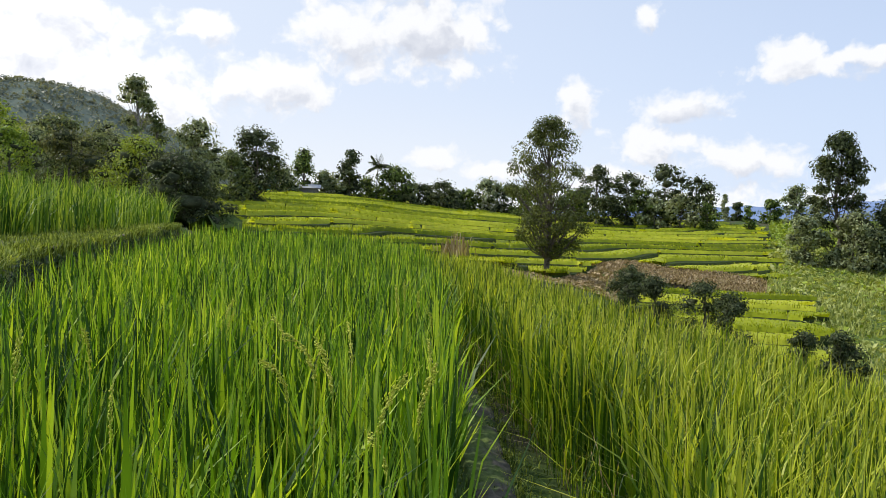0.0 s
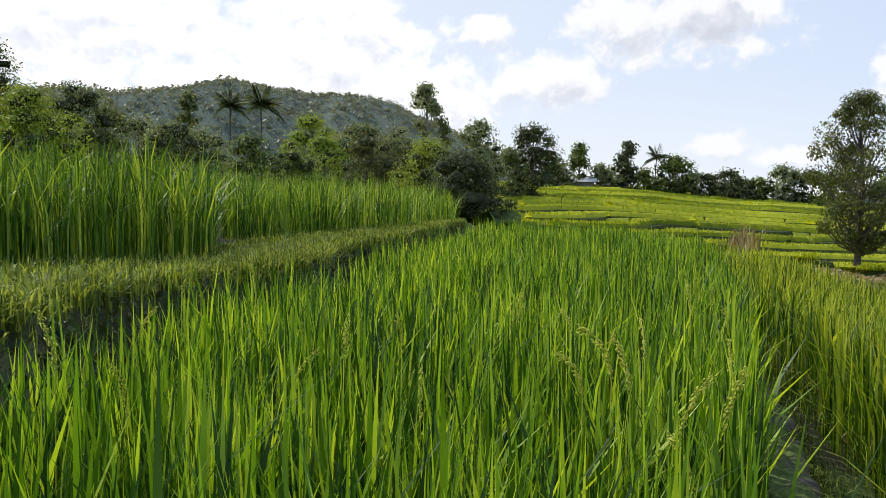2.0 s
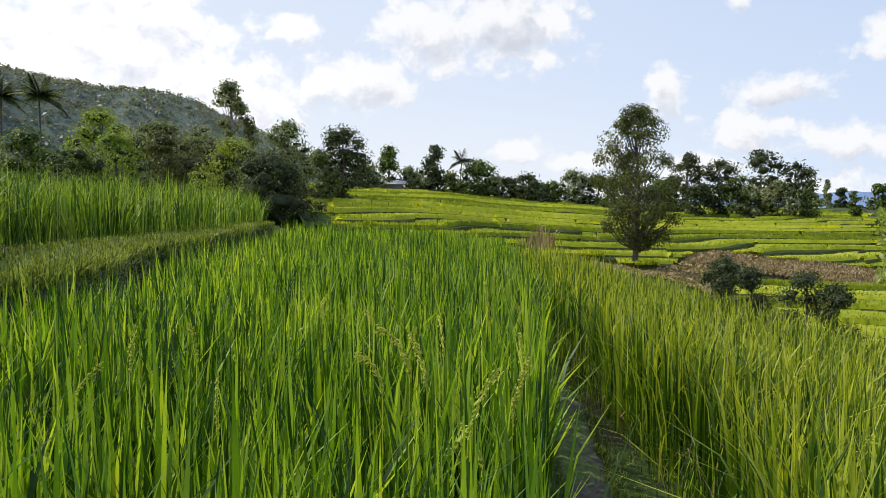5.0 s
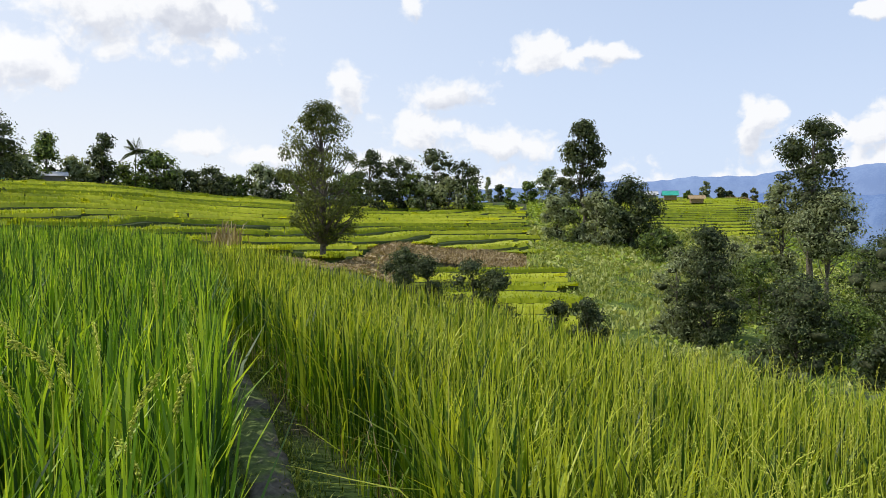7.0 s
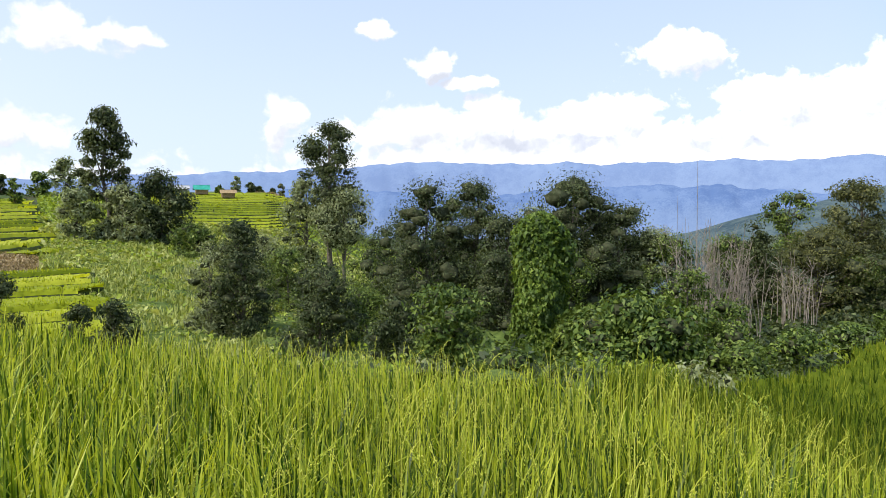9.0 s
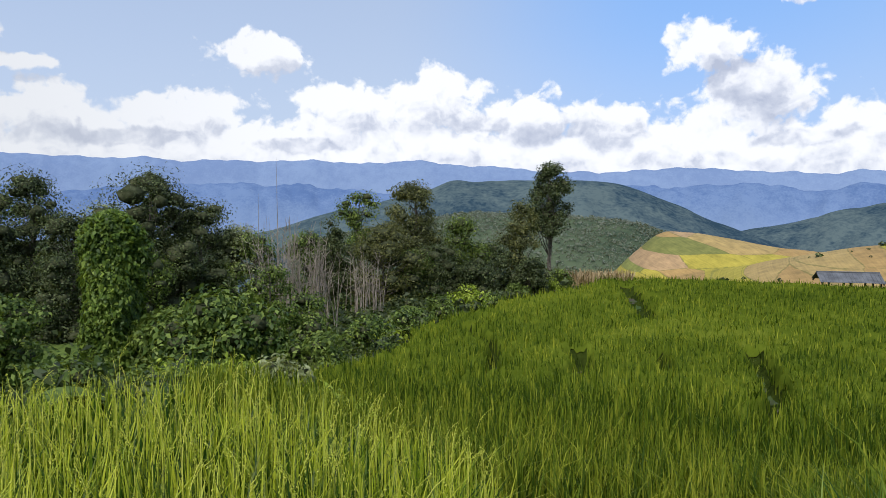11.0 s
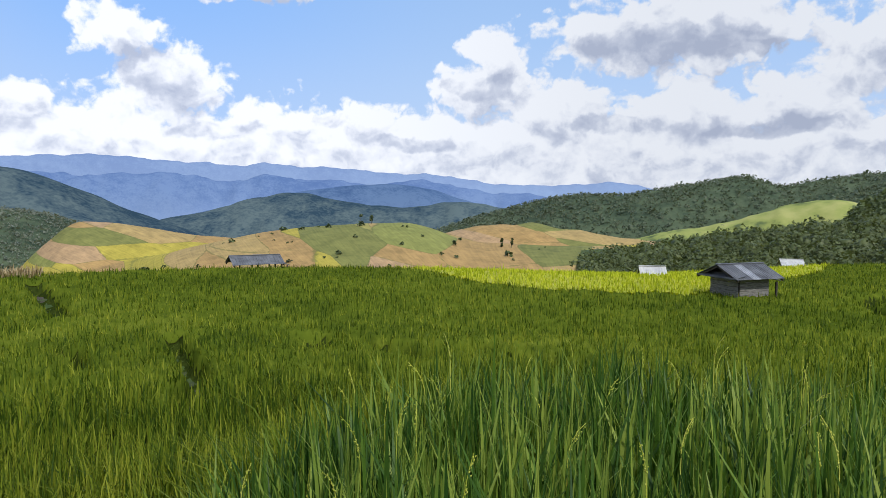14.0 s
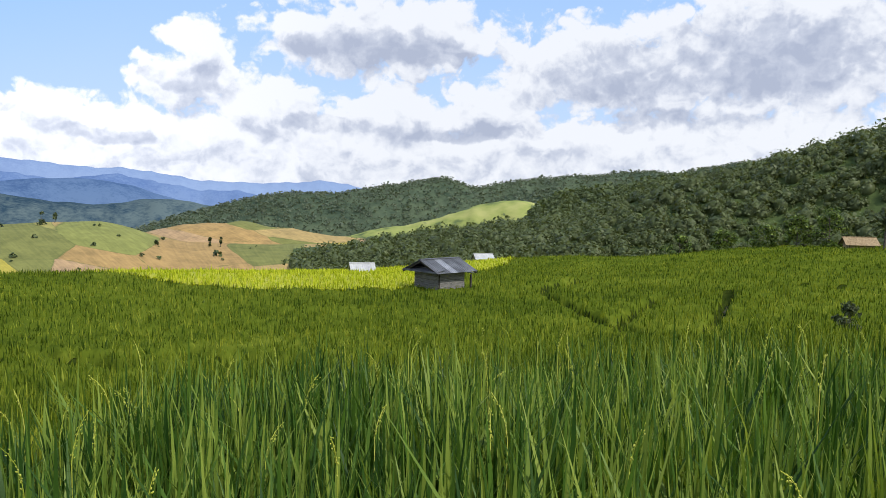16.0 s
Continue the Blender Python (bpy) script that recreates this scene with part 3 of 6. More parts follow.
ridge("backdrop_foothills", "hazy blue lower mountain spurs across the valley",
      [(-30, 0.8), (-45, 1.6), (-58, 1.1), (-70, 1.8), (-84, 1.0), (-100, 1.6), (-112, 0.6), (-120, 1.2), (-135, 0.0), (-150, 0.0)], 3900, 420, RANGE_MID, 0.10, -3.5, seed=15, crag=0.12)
ridge("backdrop_spurs", "haze-blue mountain spurs stepping down to the valley",
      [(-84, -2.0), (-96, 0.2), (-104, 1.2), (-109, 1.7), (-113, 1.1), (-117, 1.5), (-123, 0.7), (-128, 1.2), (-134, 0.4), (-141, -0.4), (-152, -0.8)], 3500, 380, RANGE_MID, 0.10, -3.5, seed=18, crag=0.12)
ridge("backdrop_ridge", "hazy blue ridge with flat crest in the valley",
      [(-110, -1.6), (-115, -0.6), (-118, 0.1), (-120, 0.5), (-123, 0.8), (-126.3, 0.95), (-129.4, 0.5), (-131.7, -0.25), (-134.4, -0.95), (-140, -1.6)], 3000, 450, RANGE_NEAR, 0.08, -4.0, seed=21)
ridge("hill_valley", "wooded hill on the valley floor, dark blue-green with haze",
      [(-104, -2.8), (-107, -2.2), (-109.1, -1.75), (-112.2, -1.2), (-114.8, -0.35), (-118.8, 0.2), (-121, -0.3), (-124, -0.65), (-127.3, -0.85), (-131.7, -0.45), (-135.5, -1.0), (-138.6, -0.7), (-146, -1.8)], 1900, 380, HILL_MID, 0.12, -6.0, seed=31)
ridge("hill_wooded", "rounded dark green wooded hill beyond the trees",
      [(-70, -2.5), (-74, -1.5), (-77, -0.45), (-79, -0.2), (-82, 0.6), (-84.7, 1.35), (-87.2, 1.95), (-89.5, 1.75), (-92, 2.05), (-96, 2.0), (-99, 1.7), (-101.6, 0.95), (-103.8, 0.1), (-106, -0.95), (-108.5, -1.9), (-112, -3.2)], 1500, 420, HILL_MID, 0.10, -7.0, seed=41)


def leaves(centres, outward, size, r, droop=0.25, slim=0.55):
    """Pointed leaves, each a bent diamond, facing roughly outward and up."""
    n = len(centres)
    nrm = outward + r.normal(0, 0.55, (n, 3)) + np.array([0, 0, 0.45])
    nrm /= np.linalg.norm(nrm, axis=1)[:, None] + 1e-9
    along = np.cross(nrm, r.normal(0, 1, (n, 3)))
    along /= np.linalg.norm(along, axis=1)[:, None] + 1e-9
    across = np.cross(nrm, along)
    s = (size * r.uniform(0.6, 1.4, n))[:, None]
    a = centres - along * s * 0.5
    b = centres + along * s * 0.5 - np.array([0, 0, 1.0]) * s * droop
    c = centres + across * s * slim * 0.5
    d = centres - across * s * slim * 0.5
    v = np.stack([a, c, b, d], 1).reshape(-1, 3)
    f = (np.arange(n) * 4)[:, None] + np.array([0, 1, 2, 3])
    return v, f


BALL = bmesh.new()
bmesh.ops.create_icosphere(BALL, subdivisions=1, radius=1.0)
BALL_V = np.array([v.co[:] for v in BALL.verts])
BALL_F = np.array([[v.index for v in f.verts] for f in BALL.faces])
BALL.free()


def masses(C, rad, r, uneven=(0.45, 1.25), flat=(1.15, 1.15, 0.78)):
    """Ragged closed bodies inside the leaves, one to a clump."""
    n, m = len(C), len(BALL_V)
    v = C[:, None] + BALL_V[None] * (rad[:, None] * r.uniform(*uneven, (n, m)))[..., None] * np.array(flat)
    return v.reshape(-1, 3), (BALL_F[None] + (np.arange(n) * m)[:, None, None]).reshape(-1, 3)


near_slope = ridge("hill_woodland_slope", "grey-green wooded slope below the rounded hill",
      [(-74, -3), (-80, -1.8), (-84, -1.4), (-88, -0.65), (-92.3, -0.65), (-97, -0.95), (-100.3, -1.35), (-102.8, -2.0), (-104.3, -3.0), (-106, -4.6), (-110, -6)], 850, 300, HILL_NEAR, 0.10, -12.0, seed=43)
ridge("hill_fields_left", "tan and green crop fields on a hillside spur",
      [(-98, -7), (-100.5, -4.0), (-102.8, -1.95), (-105.3, -2.05), (-108.3, -2.5), (-110.8, -2.95), (-114.5, -3.4), (-119, -4.0), (-124, -5)], 620, 130, CROPS, 0.05, -10.0, seed=51)
crop_hill = ridge("hill_fields", "broad hill patched with tan, yellow and green crop fields",
      [(-104, -7.5), (-108.2, -5.1), (-110.5, -4.2), (-112.8, -3.65), (-116, -2.9), (-119.5, -2.5), (-123.5, -2.25), (-127.3, -2.1), (-129.4, -2.6), (-131.2, -3.5), (-133, -3.8), (-138.6, -4.05), (-143, -4.0), (-147.4, -4.05), (-150, -4.4), (-154, -5.5)],
      430, 150, CROPS, 0.03, -9.5, seed=61)
ridge("hill_fields_far", "pale green fields with rows of trees in the valley",
      [(-127, -4), (-130.9, -2.8), (-133.5, -2.3), (-135.8, -2.2), (-137.6, -1.9), (-138.7, -2.5), (-140.7, -2.5), (-143.5, -3.2), (-149, -3.4), (-158, -2.4), (-164, -2), (-170, -2)], 760, 140, CROPS, 0.08, -8.0, seed=71)
forest_ridge = ridge("hill_forest", "long forested ridge with dark green trees",
      [(-128, -3.4), (-131.4, -2.1), (-134.4, -1.2), (-138, -0.3), (-141, 0.05), (-144, 0.05), (-146, 0.5), (-149.2, 0.9), (-153, 1.4), (-155, 0.75), (-158.6, 1.45), (-163.3, 1.85), (-167.5, 2.15), (-170.7, 2.1), (-174.2, 2.8), (-190, 3), (-205, 3)],
      1150, 330, HILL_NEAR, 0.10, -8.0, seed=81)
forest_slope = ridge("hill_forest_near", "steep forested slope of dense broad-leaved trees",
      [(-141, -5.2), (-144, -4.4), (-146.5, -4.0), (-149, -3.5), (-151.7, -3.1), (-155.7, -2.5), (-160.2, -1.95), (-164.1, -1.2), (-167.5, 0.1), (-169.9, 1.2), (-172.7, 1.7), (-176.5, 2.5), (-179.4, 3.5), (-181.8, 4.2), (-184, 4.8), (-200, 9), (-215, 12)],
      330, 110, WOODLAND, 0.05, -8.0, seed=91)
ridge("hill_clearing", "yellow-green cleared fields on the flank of the forested ridge",
      [(-139, -4.2), (-142.8, -3.5), (-146.3, -2.9), (-149, -2.35), (-151.7, -1.75), (-154.8, -0.9), (-156.1, -0.35), (-158, -0.2), (-160, -0.1), (-161.3, -1.2), (-162.8, -1.0), (-164, -0.1), (-165, -0.45), (-166.3, -2.5)], 780, 90, CLEARING, 0.06, -6.0, seed=87, crag=0.07)
shoulder = ridge("hill_forest_shoulder", "dark forested shoulder beside the clearing",
      [(-156.5, -5.0), (-158.8, -2.4), (-160, -0.7), (-162.3, 0.4), (-165.3, 0.85), (-168.7, 1.35), (-171, 1.6), (-176, 1.2), (-182, 0)], 560, 130, HILL_NEAR, 0.06, -7.0, seed=88, crag=0.1)
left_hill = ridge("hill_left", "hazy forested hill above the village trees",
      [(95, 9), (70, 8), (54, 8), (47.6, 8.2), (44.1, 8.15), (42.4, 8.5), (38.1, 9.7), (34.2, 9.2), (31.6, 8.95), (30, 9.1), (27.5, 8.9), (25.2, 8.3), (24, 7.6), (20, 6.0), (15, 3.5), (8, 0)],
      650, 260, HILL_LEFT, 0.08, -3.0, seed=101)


def crowns_on(name, label, ob, count, size, reach, material, seed, sprays, spray=0.95, core=0.0):
    """Uneven leafy tree crowns strewn over the near face of a hill."""
    r = np.random.default_rng(seed)
    n = len(ob.data.vertices)
    co = np.empty(n * 3, np.float32)
    ob.data.vertices.foreach_get("co", co)
    co = co.reshape(26, -1, 3)
    i, j = r.uniform(2, reach, count), r.uniform(0, co.shape[1] - 1.01, count)
    i0, j0 = i.astype(int), j.astype(int)
    fi, fj = (i - i0)[:, None], (j - j0)[:, None]
    p = co[i0, j0] * (1 - fi) * (1 - fj) + co[i0 + 1, j0] * fi * (1 - fj) + co[i0, j0 + 1] * (1 - fi) * fj + co[i0 + 1, j0 + 1] * fi * fj
    # each crown: a tuft of leafy sprays
    s = size * np.clip(r.lognormal(-0.1, 0.42, count), 0.4, 2.2)
    own = np.repeat(np.arange(count), sprays)
    w = r.normal(0, 1, (count * sprays, 3))
    w /= np.linalg.norm(w, axis=1)[:, None]
    w[:, 2] = np.abs(w[:, 2]) * 1.1
    q = p[own] + w * (s[own] * r.uniform(0.65, 1.05, len(own)))[:, None] + np.array([0, 0, 0.2 * size])
    v, f = leaves(q, w, s[own] * spray, r, 0.2, 0.8)
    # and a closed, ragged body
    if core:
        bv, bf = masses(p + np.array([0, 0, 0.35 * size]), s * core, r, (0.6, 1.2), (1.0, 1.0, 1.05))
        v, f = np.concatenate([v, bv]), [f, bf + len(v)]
    return tagged(new(name, mesh_from(name, v, f, material)), label, "forest", kind="stuff")


crowns_on("forest", "dense dark green forest trees covering the slope", forest_slope, 4200, 2.6, 13.2, LEAF_FOREST, 5, 68, 0.25, 0.66)
crowns_on("forest", "distant forest trees along the long ridge", forest_ridge, 17000, 2.7, 13.3, LEAF_FAR_HAZE, 6, 7, 0.7)
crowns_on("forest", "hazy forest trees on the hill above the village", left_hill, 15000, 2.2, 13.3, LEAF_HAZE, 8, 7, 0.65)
crowns_on("forest", "hazy grey-green forest trees on the valley slope", near_slope, 13000, 1.9, 13.3, LEAF_HAZE, 9, 6, 0.65)
crowns_on("forest", "dense green forest trees on the shoulder", shoulder, 4200, 2.6, 13.3, LEAF_FOREST, 11, 16, 0.5, 0.5)
crowns_on("hedge_trees", "small dark trees scattered between the crop fields", crop_hill, 60, 1.5, 13.2, LEAF_DARK, 10, 16)

# ---- rice ----
def blades(x, y, z, tall, wide, lean, r, bend=0.5, near=True):
    """Long narrow leaves, jointed, with a point each."""
    n = len(x)
    turn = r.uniform(0, 6.283, n)
    tip = np.abs(r.normal(0, 1, n)) * lean * tall
    side = np.stack([-np.sin(turn), np.cos(turn), np.zeros(n)], -1) * (wide / 2)[:, None]
    out = np.stack([np.cos(turn), np.sin(turn), np.zeros(n)], -1)
    levels = [(0.0, 0.0, 0.8), (0.42, 0.10, 1.0), (0.78, 0.45, 0.75), (1.0, 1.0, 0.0)] if near else [(0.0, 0.0, 0.8), (0.62, 0.35, 1.0), (1.0, 1.0, 0.0)]
    pts = []
    root = np.stack([x, y, z], -1)
    for h, o, w in levels:
        c = root + out * (tip * o)[:, None]
        c[:, 2] += tall * h - tip * o * bend * 0.55
        if w:
            s = side * w
            pts += [c - s, c + s]
        else:
            pts += [c]
    v = np.stack(pts, 1)
    if not near:
        b = (np.arange(n) * 5)[:, None]
        return v.reshape(-1, 3), b + np.array([0, 1, 3, 2]), b + np.array([2, 3, 4])
    b = (np.arange(n) * 7)[:, None]
    quads = np.concatenate([b + np.array([0, 1, 3, 2]), b + np.array([2, 3, 5, 4])])
    tris = b + np.array([4, 5, 6])
    return v.reshape(-1, 3), quads, tris


def rice_object(name, label, sets, material, along=False):
    """along: give each blade its measure from root to point."""
    vs, qs, ts, base = [], [], [], 0
    for v, q, t in sets:
        vs.append(v), qs.append(q + base), ts.append(t + base)
        base += len(v)
    me = mesh_from(name, np.concatenate(vs), [np.concatenate(qs), np.concatenate(ts)], material)
    if along:
        rise = [np.tile([0, 0, 0.42, 0.42, 0.78, 0.78, 1.0] if len(q) == 2 * len(t) else [0, 0, 0.62, 0.62, 1.0], len(t)) for v, q, t in sets]
        me.attributes.new("along", "FLOAT", "POINT").data.foreach_set("value", np.concatenate(rise).astype(np.float32))
    return tagged(new(name, me), label, "rice", kind="stuff")


def path_x(y):
    return np.interp(y, [-2, 2, 4.4, 8, 12, 26], [0.15, 0.36, 0.33, 0.14, -0.05, -0.8])


def seg_dist(x, y, line):
    best = np.full(np.shape(x), 1e9)
    for (ax, ay), (bx, by) in zip(line[:-1], line[1:]):
        t = np.clip(((x - ax) * (bx - ax) + (y - ay) * (by - ay)) / ((bx - ax) ** 2 + (by - ay) ** 2), 0, 1)
        best = np.minimum(best, np.hypot(x - ax - t * (bx - ax), y - ay - t * (by - ay)))
    return best


def polyline(*spots):
    return [(-math.sin(radians(a)) * d, math.cos(radians(a)) * d) for a, d in spots]


LANES = [(polyline((-109.8, 23.5), (-110.5, 20), (-111.6, 17), (-110, 13)), 1.0), (polyline((-97, 21), (-97.5, 19.2), (-96.8, 16.8)), 0.9), (polyline((-100.6, 44), (-102.6, 30)), 1.2),
         (polyline((-119.2, 20), (-120.4, 22.4), (-125.5, 20.6), (-128.9, 18.2)), 1.5), (polyline((-133, 19.6), (-137.5, 18.5), (-141.7, 16.8)), 1.5), (polyline((-102.8, 21.5), (-104, 18.3)), 0.6),
         (polyline((-165.1, 62), (-162.5, 52), (-160.3, 44)), 1.3), (polyline((-169.8, 40), (-168, 33), (-166.5, 27)), 0.8), (polyline((-174.6, 42), (-173.9, 29), (-172, 21)), 0.6), (polyline((-160.3, 44), (-166.5, 27), (-172, 20.5)), 0.8),
         (polyline((-88, 26), (-90.5, 22), (-90, 17)), 0.6), (polyline((-178.7, 48), (-184.3, 44)), 1.2)]


def trodden(x, y):
    """How far the rice is pressed down along the lanes that wind through the lower field, 0 to 1."""
    a, d = polar(x, y)
    low = np.zeros(np.shape(x))
    for line, wide in LANES:
        w = wide * (0.10 + 0.006 * d) * (1 + 0.25 * np.sin(d * 1.7 + a))
        low = np.maximum(low, 1 - ramp01(seg_dist(x, y, line), 0.5 * w, 2.2 * w))
    return low


def b_edge(a):
    return np.interp(-a, [-5, 18, 27, 40, 60, 75, 86, 92], [26, 10.5, 9.3, 8.2, 7.2, 6.6, 6.0, 5.2])


def d_edge(a):
    return np.interp(-a, [112, 121, 130, 140, 153, 171, 190, 230], [3.6, 4.1, 4.5, 4.9, 5.3, 6.0, 6.6, 7])


def c_left(d):
    return 0.5 * np.sin(d * 0.55) + 0.3 * np.sin(d * 1.3 + 1) - np.interp(d, [8, 11, 15, 20, 24, 33, 38, 50, 120], [66, 69, 73.5, 82, 84, 90, 94.4, 99.7, 104])


def fields(x, y):
    """Which rice field a place belongs to: 0 none, 1 beside the path, 2 right of it, 3 upper terrace, 4 wide lower
    field, 5 behind, 6 its far end, painted sunlit.
    """
    a, d = polar(x, y)
    side, px = bank_side(x, y), path_x(y)
    f = np.zeros(np.shape(x), int)
    f[(side < -0.2) & (x < px - np.interp(y, [2, 9], [0.29, 0.05])) & (a > -10) & (a < 75) & (d > 0.95) & (d < 27) & (y > -0.3)] = 1
    f[(x > px + np.interp(y, [2, 3.5, 5, 7, 10], [0.55, 0.62, 0.55, 0.36, 0.08]) + 0.08 * np.sin(y * 2)) & (a < 8) & (a > -92) & (d > 1.15) & (d < b_edge(a))] = 2
    up = (d < 30) & (y > -6) & np.where(a > 39.4, side > 1.40 + 0.7 * ramp01(a, 40, 55), (x < -7.15 + 0.10 * (y - 9.2)) & (y > 9.0) & (a < 38.7) & (side > 0.7))
    f[up & (a > 20.5)] = 3
    low = (a < c_left(d)) & (d < np.where(a < -121, 150, 105)) & (d > np.where(a > -113, 6.6 + 0.4 * np.sin(a * 1.3), d_edge(a) + 0.8))
    f[low] = 4
    f[(f == 4) & (d > np.interp(-a, [121, 126, 130, 136, 149, 153, 158, 162], [100, 62, 47, 40, 40, 50, 85, 200]) + 0.6 * np.sin(a * 1.1)) & (a < -121)] = 6
    f[(a < -112) & (d > 1.5) & (d < d_edge(a))] = 5
    return f


def scatter(r0, r1, per, a0=-190.0, a1=60.0):
    n = int(0.5 * radians(a1 - a0) * (r1 * r1 - r0 * r0) * per)
    a, d = np.radians(rng.uniform(a0, a1, n)), np.sqrt(rng.uniform(r0 * r0, r1 * r1, n))
    # plants stand in hills a hand apart
    x, y = -np.sin(a) * d, np.cos(a) * d
    if r1 < 9:
        x, y = [np.round(c / 0.17) * 0.17 + rng.normal(0, 0.035, n) for c in (x, y)]
    return x, y


rings = np.concatenate([[0.9, 2.0, 3.2], np.geomspace(4.2, 150, 24)])
grown = {i: [] for i in range(1, 7)}
for r0, r1 in zip(rings[:-1], rings[1:]):
    mid = 0.5 * (r0 + r1)
    x, y = scatter(r0, r1, 820 * min(1.0, (3.2 / mid) ** (1.2 if mid < 14 else 1.42)))
    f = fields(x, y)
    bare = trodden(x, y) > 0.93
    for i in grown:
        m = (f == i) & ~bare if i == 4 else f == i
        if not m.any():
            continue
        px, py = x[m], y[m]
        n = len(px)
        tall = (rng.uniform(0.6, 1.24, n) if i == 3 else rng.uniform(0.74, 1.08, n) if i == 2 else rng.normal(1.0, 0.10, n)) * (1 + 0.06 * wave(px, py, 2.5, 12)) * (0.92 if i == 4 else 1.12 if i == 3 else 1.0) * (1 - 0.72 * trodden(px, py) if i == 4 else 1.0)
        wide = rng.uniform(0.010, 0.023, n) + mid * 0.0008
        cut = np.where(tall > 0.75, 0.45, 0.1) if i in (4, 6) and mid > 11 else 0.0
        grown[i].append(blades(px, py, land(px, py) - 0.02 + cut, tall - cut, wide * (0.8 if i == 4 else 0.8 if i == 3 else 0.80 if i == 2 else 1.0), (0.32 if i == 4 else 0.42 if i == 3 else 0.27 if i == 2 else 0.17) if mid < 30 else 0.25, rng, near=mid < 9))
rice_object("rice", "tall bright green rice plants with narrow upright leaves", grown[1], RICE)
rice_object("rice", "yellow-green ripening rice on ground that falls away", grown[2], RICE_RIPE, True)
rice_object("rice", "tall green rice on the raised upper terrace, shade painted into its colour", grown[3], RICE_UPPER_SHADED)
rice_object("rice", "deep green rice covering the wide lower field, cloud shade in its colour", grown[4], RICE_CLOUD_SHADED)
rice_object("rice", "tall green rice plants with pale ears", grown[5], RICE_COOL_SHADED)

def only_inside(shape, inside, edge=False):
    f = grid_faces(*shape)
    hit = inside.ravel()[f]
    return f[hit.any(1) if edge else hit.all(1)]


rice_object("rice", "rice at the far end of the lower field, sunlight painted in bright yellow-green", grown[6], RICE_SUNLIT)


# the closed mass of leaves under the tips, farther out
cx, cy = grid_around(-68, -190, 470, np.geomspace(12.0, 152, 190))
kind, trod = fields(cx, cy), trodden(cx, cy)
inside = (kind == 4) | (kind == 6)
cz = land(cx, cy) + np.where(inside, (0.40 + 0.28 * ramp01(np.hypot(cx, cy), 12, 17)) * (1 - 0.95 * trod) + rng.uniform(-0.1, 0.1, cx.shape) * (1 - 0.6 * trod), 0.12)
rice_object("rice", "dense mass of rice leaves below the tips", [(np.stack([cx, cy, cz], -1).reshape(-1, 3), only_inside(cx.shape, (kind == 4) & (trod < 0.9)), np.zeros((0, 3), int))], RICE_MASS)
# a dark sheet along the lane bottoms stands in for deep shade
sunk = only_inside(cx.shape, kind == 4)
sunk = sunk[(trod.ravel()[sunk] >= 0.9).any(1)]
tagged(new("rice_lane", mesh_from("rice_lane", np.stack([cx, cy, cz - 0.03], -1).reshape(-1, 3), sunk, LANE_SHADE)), "trodden lanes winding through the rice, their shade painted dark", "lane", kind="structure")
rice_object("rice", "dense mass of rice leaves in the painted sunlit strip", [(np.stack([cx, cy, cz], -1).reshape(-1, 3), only_inside(cx.shape, kind == 6), np.zeros((0, 3), int))], RICE_SUNLIT)


ax_, ay_ = grid_around(42, -9, 110, np.geomspace(15, 28, 30))
rice_object("rice", "dense mass of green rice leaves at the end of the near field",
            [(np.stack([ax_, ay_, land(ax_, ay_) + 0.5 + rng.uniform(-0.1, 0.1, ax_.shape)], -1).reshape(-1, 3), only_inside(ax_.shape, fields(ax_, ay_) == 1), np.zeros((0, 3), int))], RICE_MASS)


# ---- terraced slope ----
def terrace(x, y):
    """Level of the stepped paddies, and whether rice grows there."""
    a, d = polar(x, y)
    lower = (d > 26 + np.clip(-a - 24, 0, 9) * 1.2) & (d < 56) & (a < -14.5 + 0.8 * np.sin(d * 0.5)) & (a > -28.0 + 0.9 * np.sin(d * 0.9) + 0.05 * (d - 40))
    step = 0.46 + 0.12 * ramp01(a, -10, 8)
    wavy = 0.55 * (wave(x, y, 52.0, 21) * 0.75 + wave(x, y, 17.0, 22) * 0.14)
    v = (bare_land(x, y) + wavy + 0.010 * d) / step
    # neighbouring farms' steps do not quite meet
    v = v + 0.42 * (np.floor((a + 2.6 * np.sin(d * 0.07) + 0.5 * np.sin(d * 0.31)) / 6.5) % 2)
    # the narrow plots below the bank lie one behind the other
    v = np.where(lower, (0.36 * x + 0.93 * y + 0.5 * wave(x, y, 14.0, 25)) / (1.2 + 0.027 * d), v)
    k = np.floor(v)
    f = v - k
    up = (d > 43 + 22 * ramp01(-a, 9, 14.5)) & (d < 172 + 12 * np.sin(a * 0.3)) & (a < 19) & (a > -26.6 + 0.02 * d + 0.7 * np.sin(d * 0.45)) & ~lower
    farhill = (d > 118) & (d < 200) & (a < -31.5) & (a > -43)
    # here and there a bund runs down the slope
    cut = np.abs(np.sin(a * 0.35 + k * 1.9)) < 0.016
    zone = up | lower | farhill
    level = np.where(lower, -3.85 + 0.165 * (k - 13), (k + 0.6) * step - 0.010 * d - wavy + (f - 0.5) * 0.08)
    return level, zone & (f > np.where(lower, 0.22, 0.20)) & (f < np.where(lower, 0.92, 0.82)) & ~cut, zone, f, k


# the hillside is dug away under the steps
flat_co = np.empty(len(ground.data.vertices) * 3, np.float32)
ground.data.vertices.foreach_get("co", flat_co)
flat_co = flat_co.reshape(-1, 3)
flat_co[:, 2] -= 1.6 * terrace(flat_co[:, 0].astype(float), flat_co[:, 1].astype(float))[2]
ground.data.vertices.foreach_set("co", flat_co.ravel())
ground.data.update()


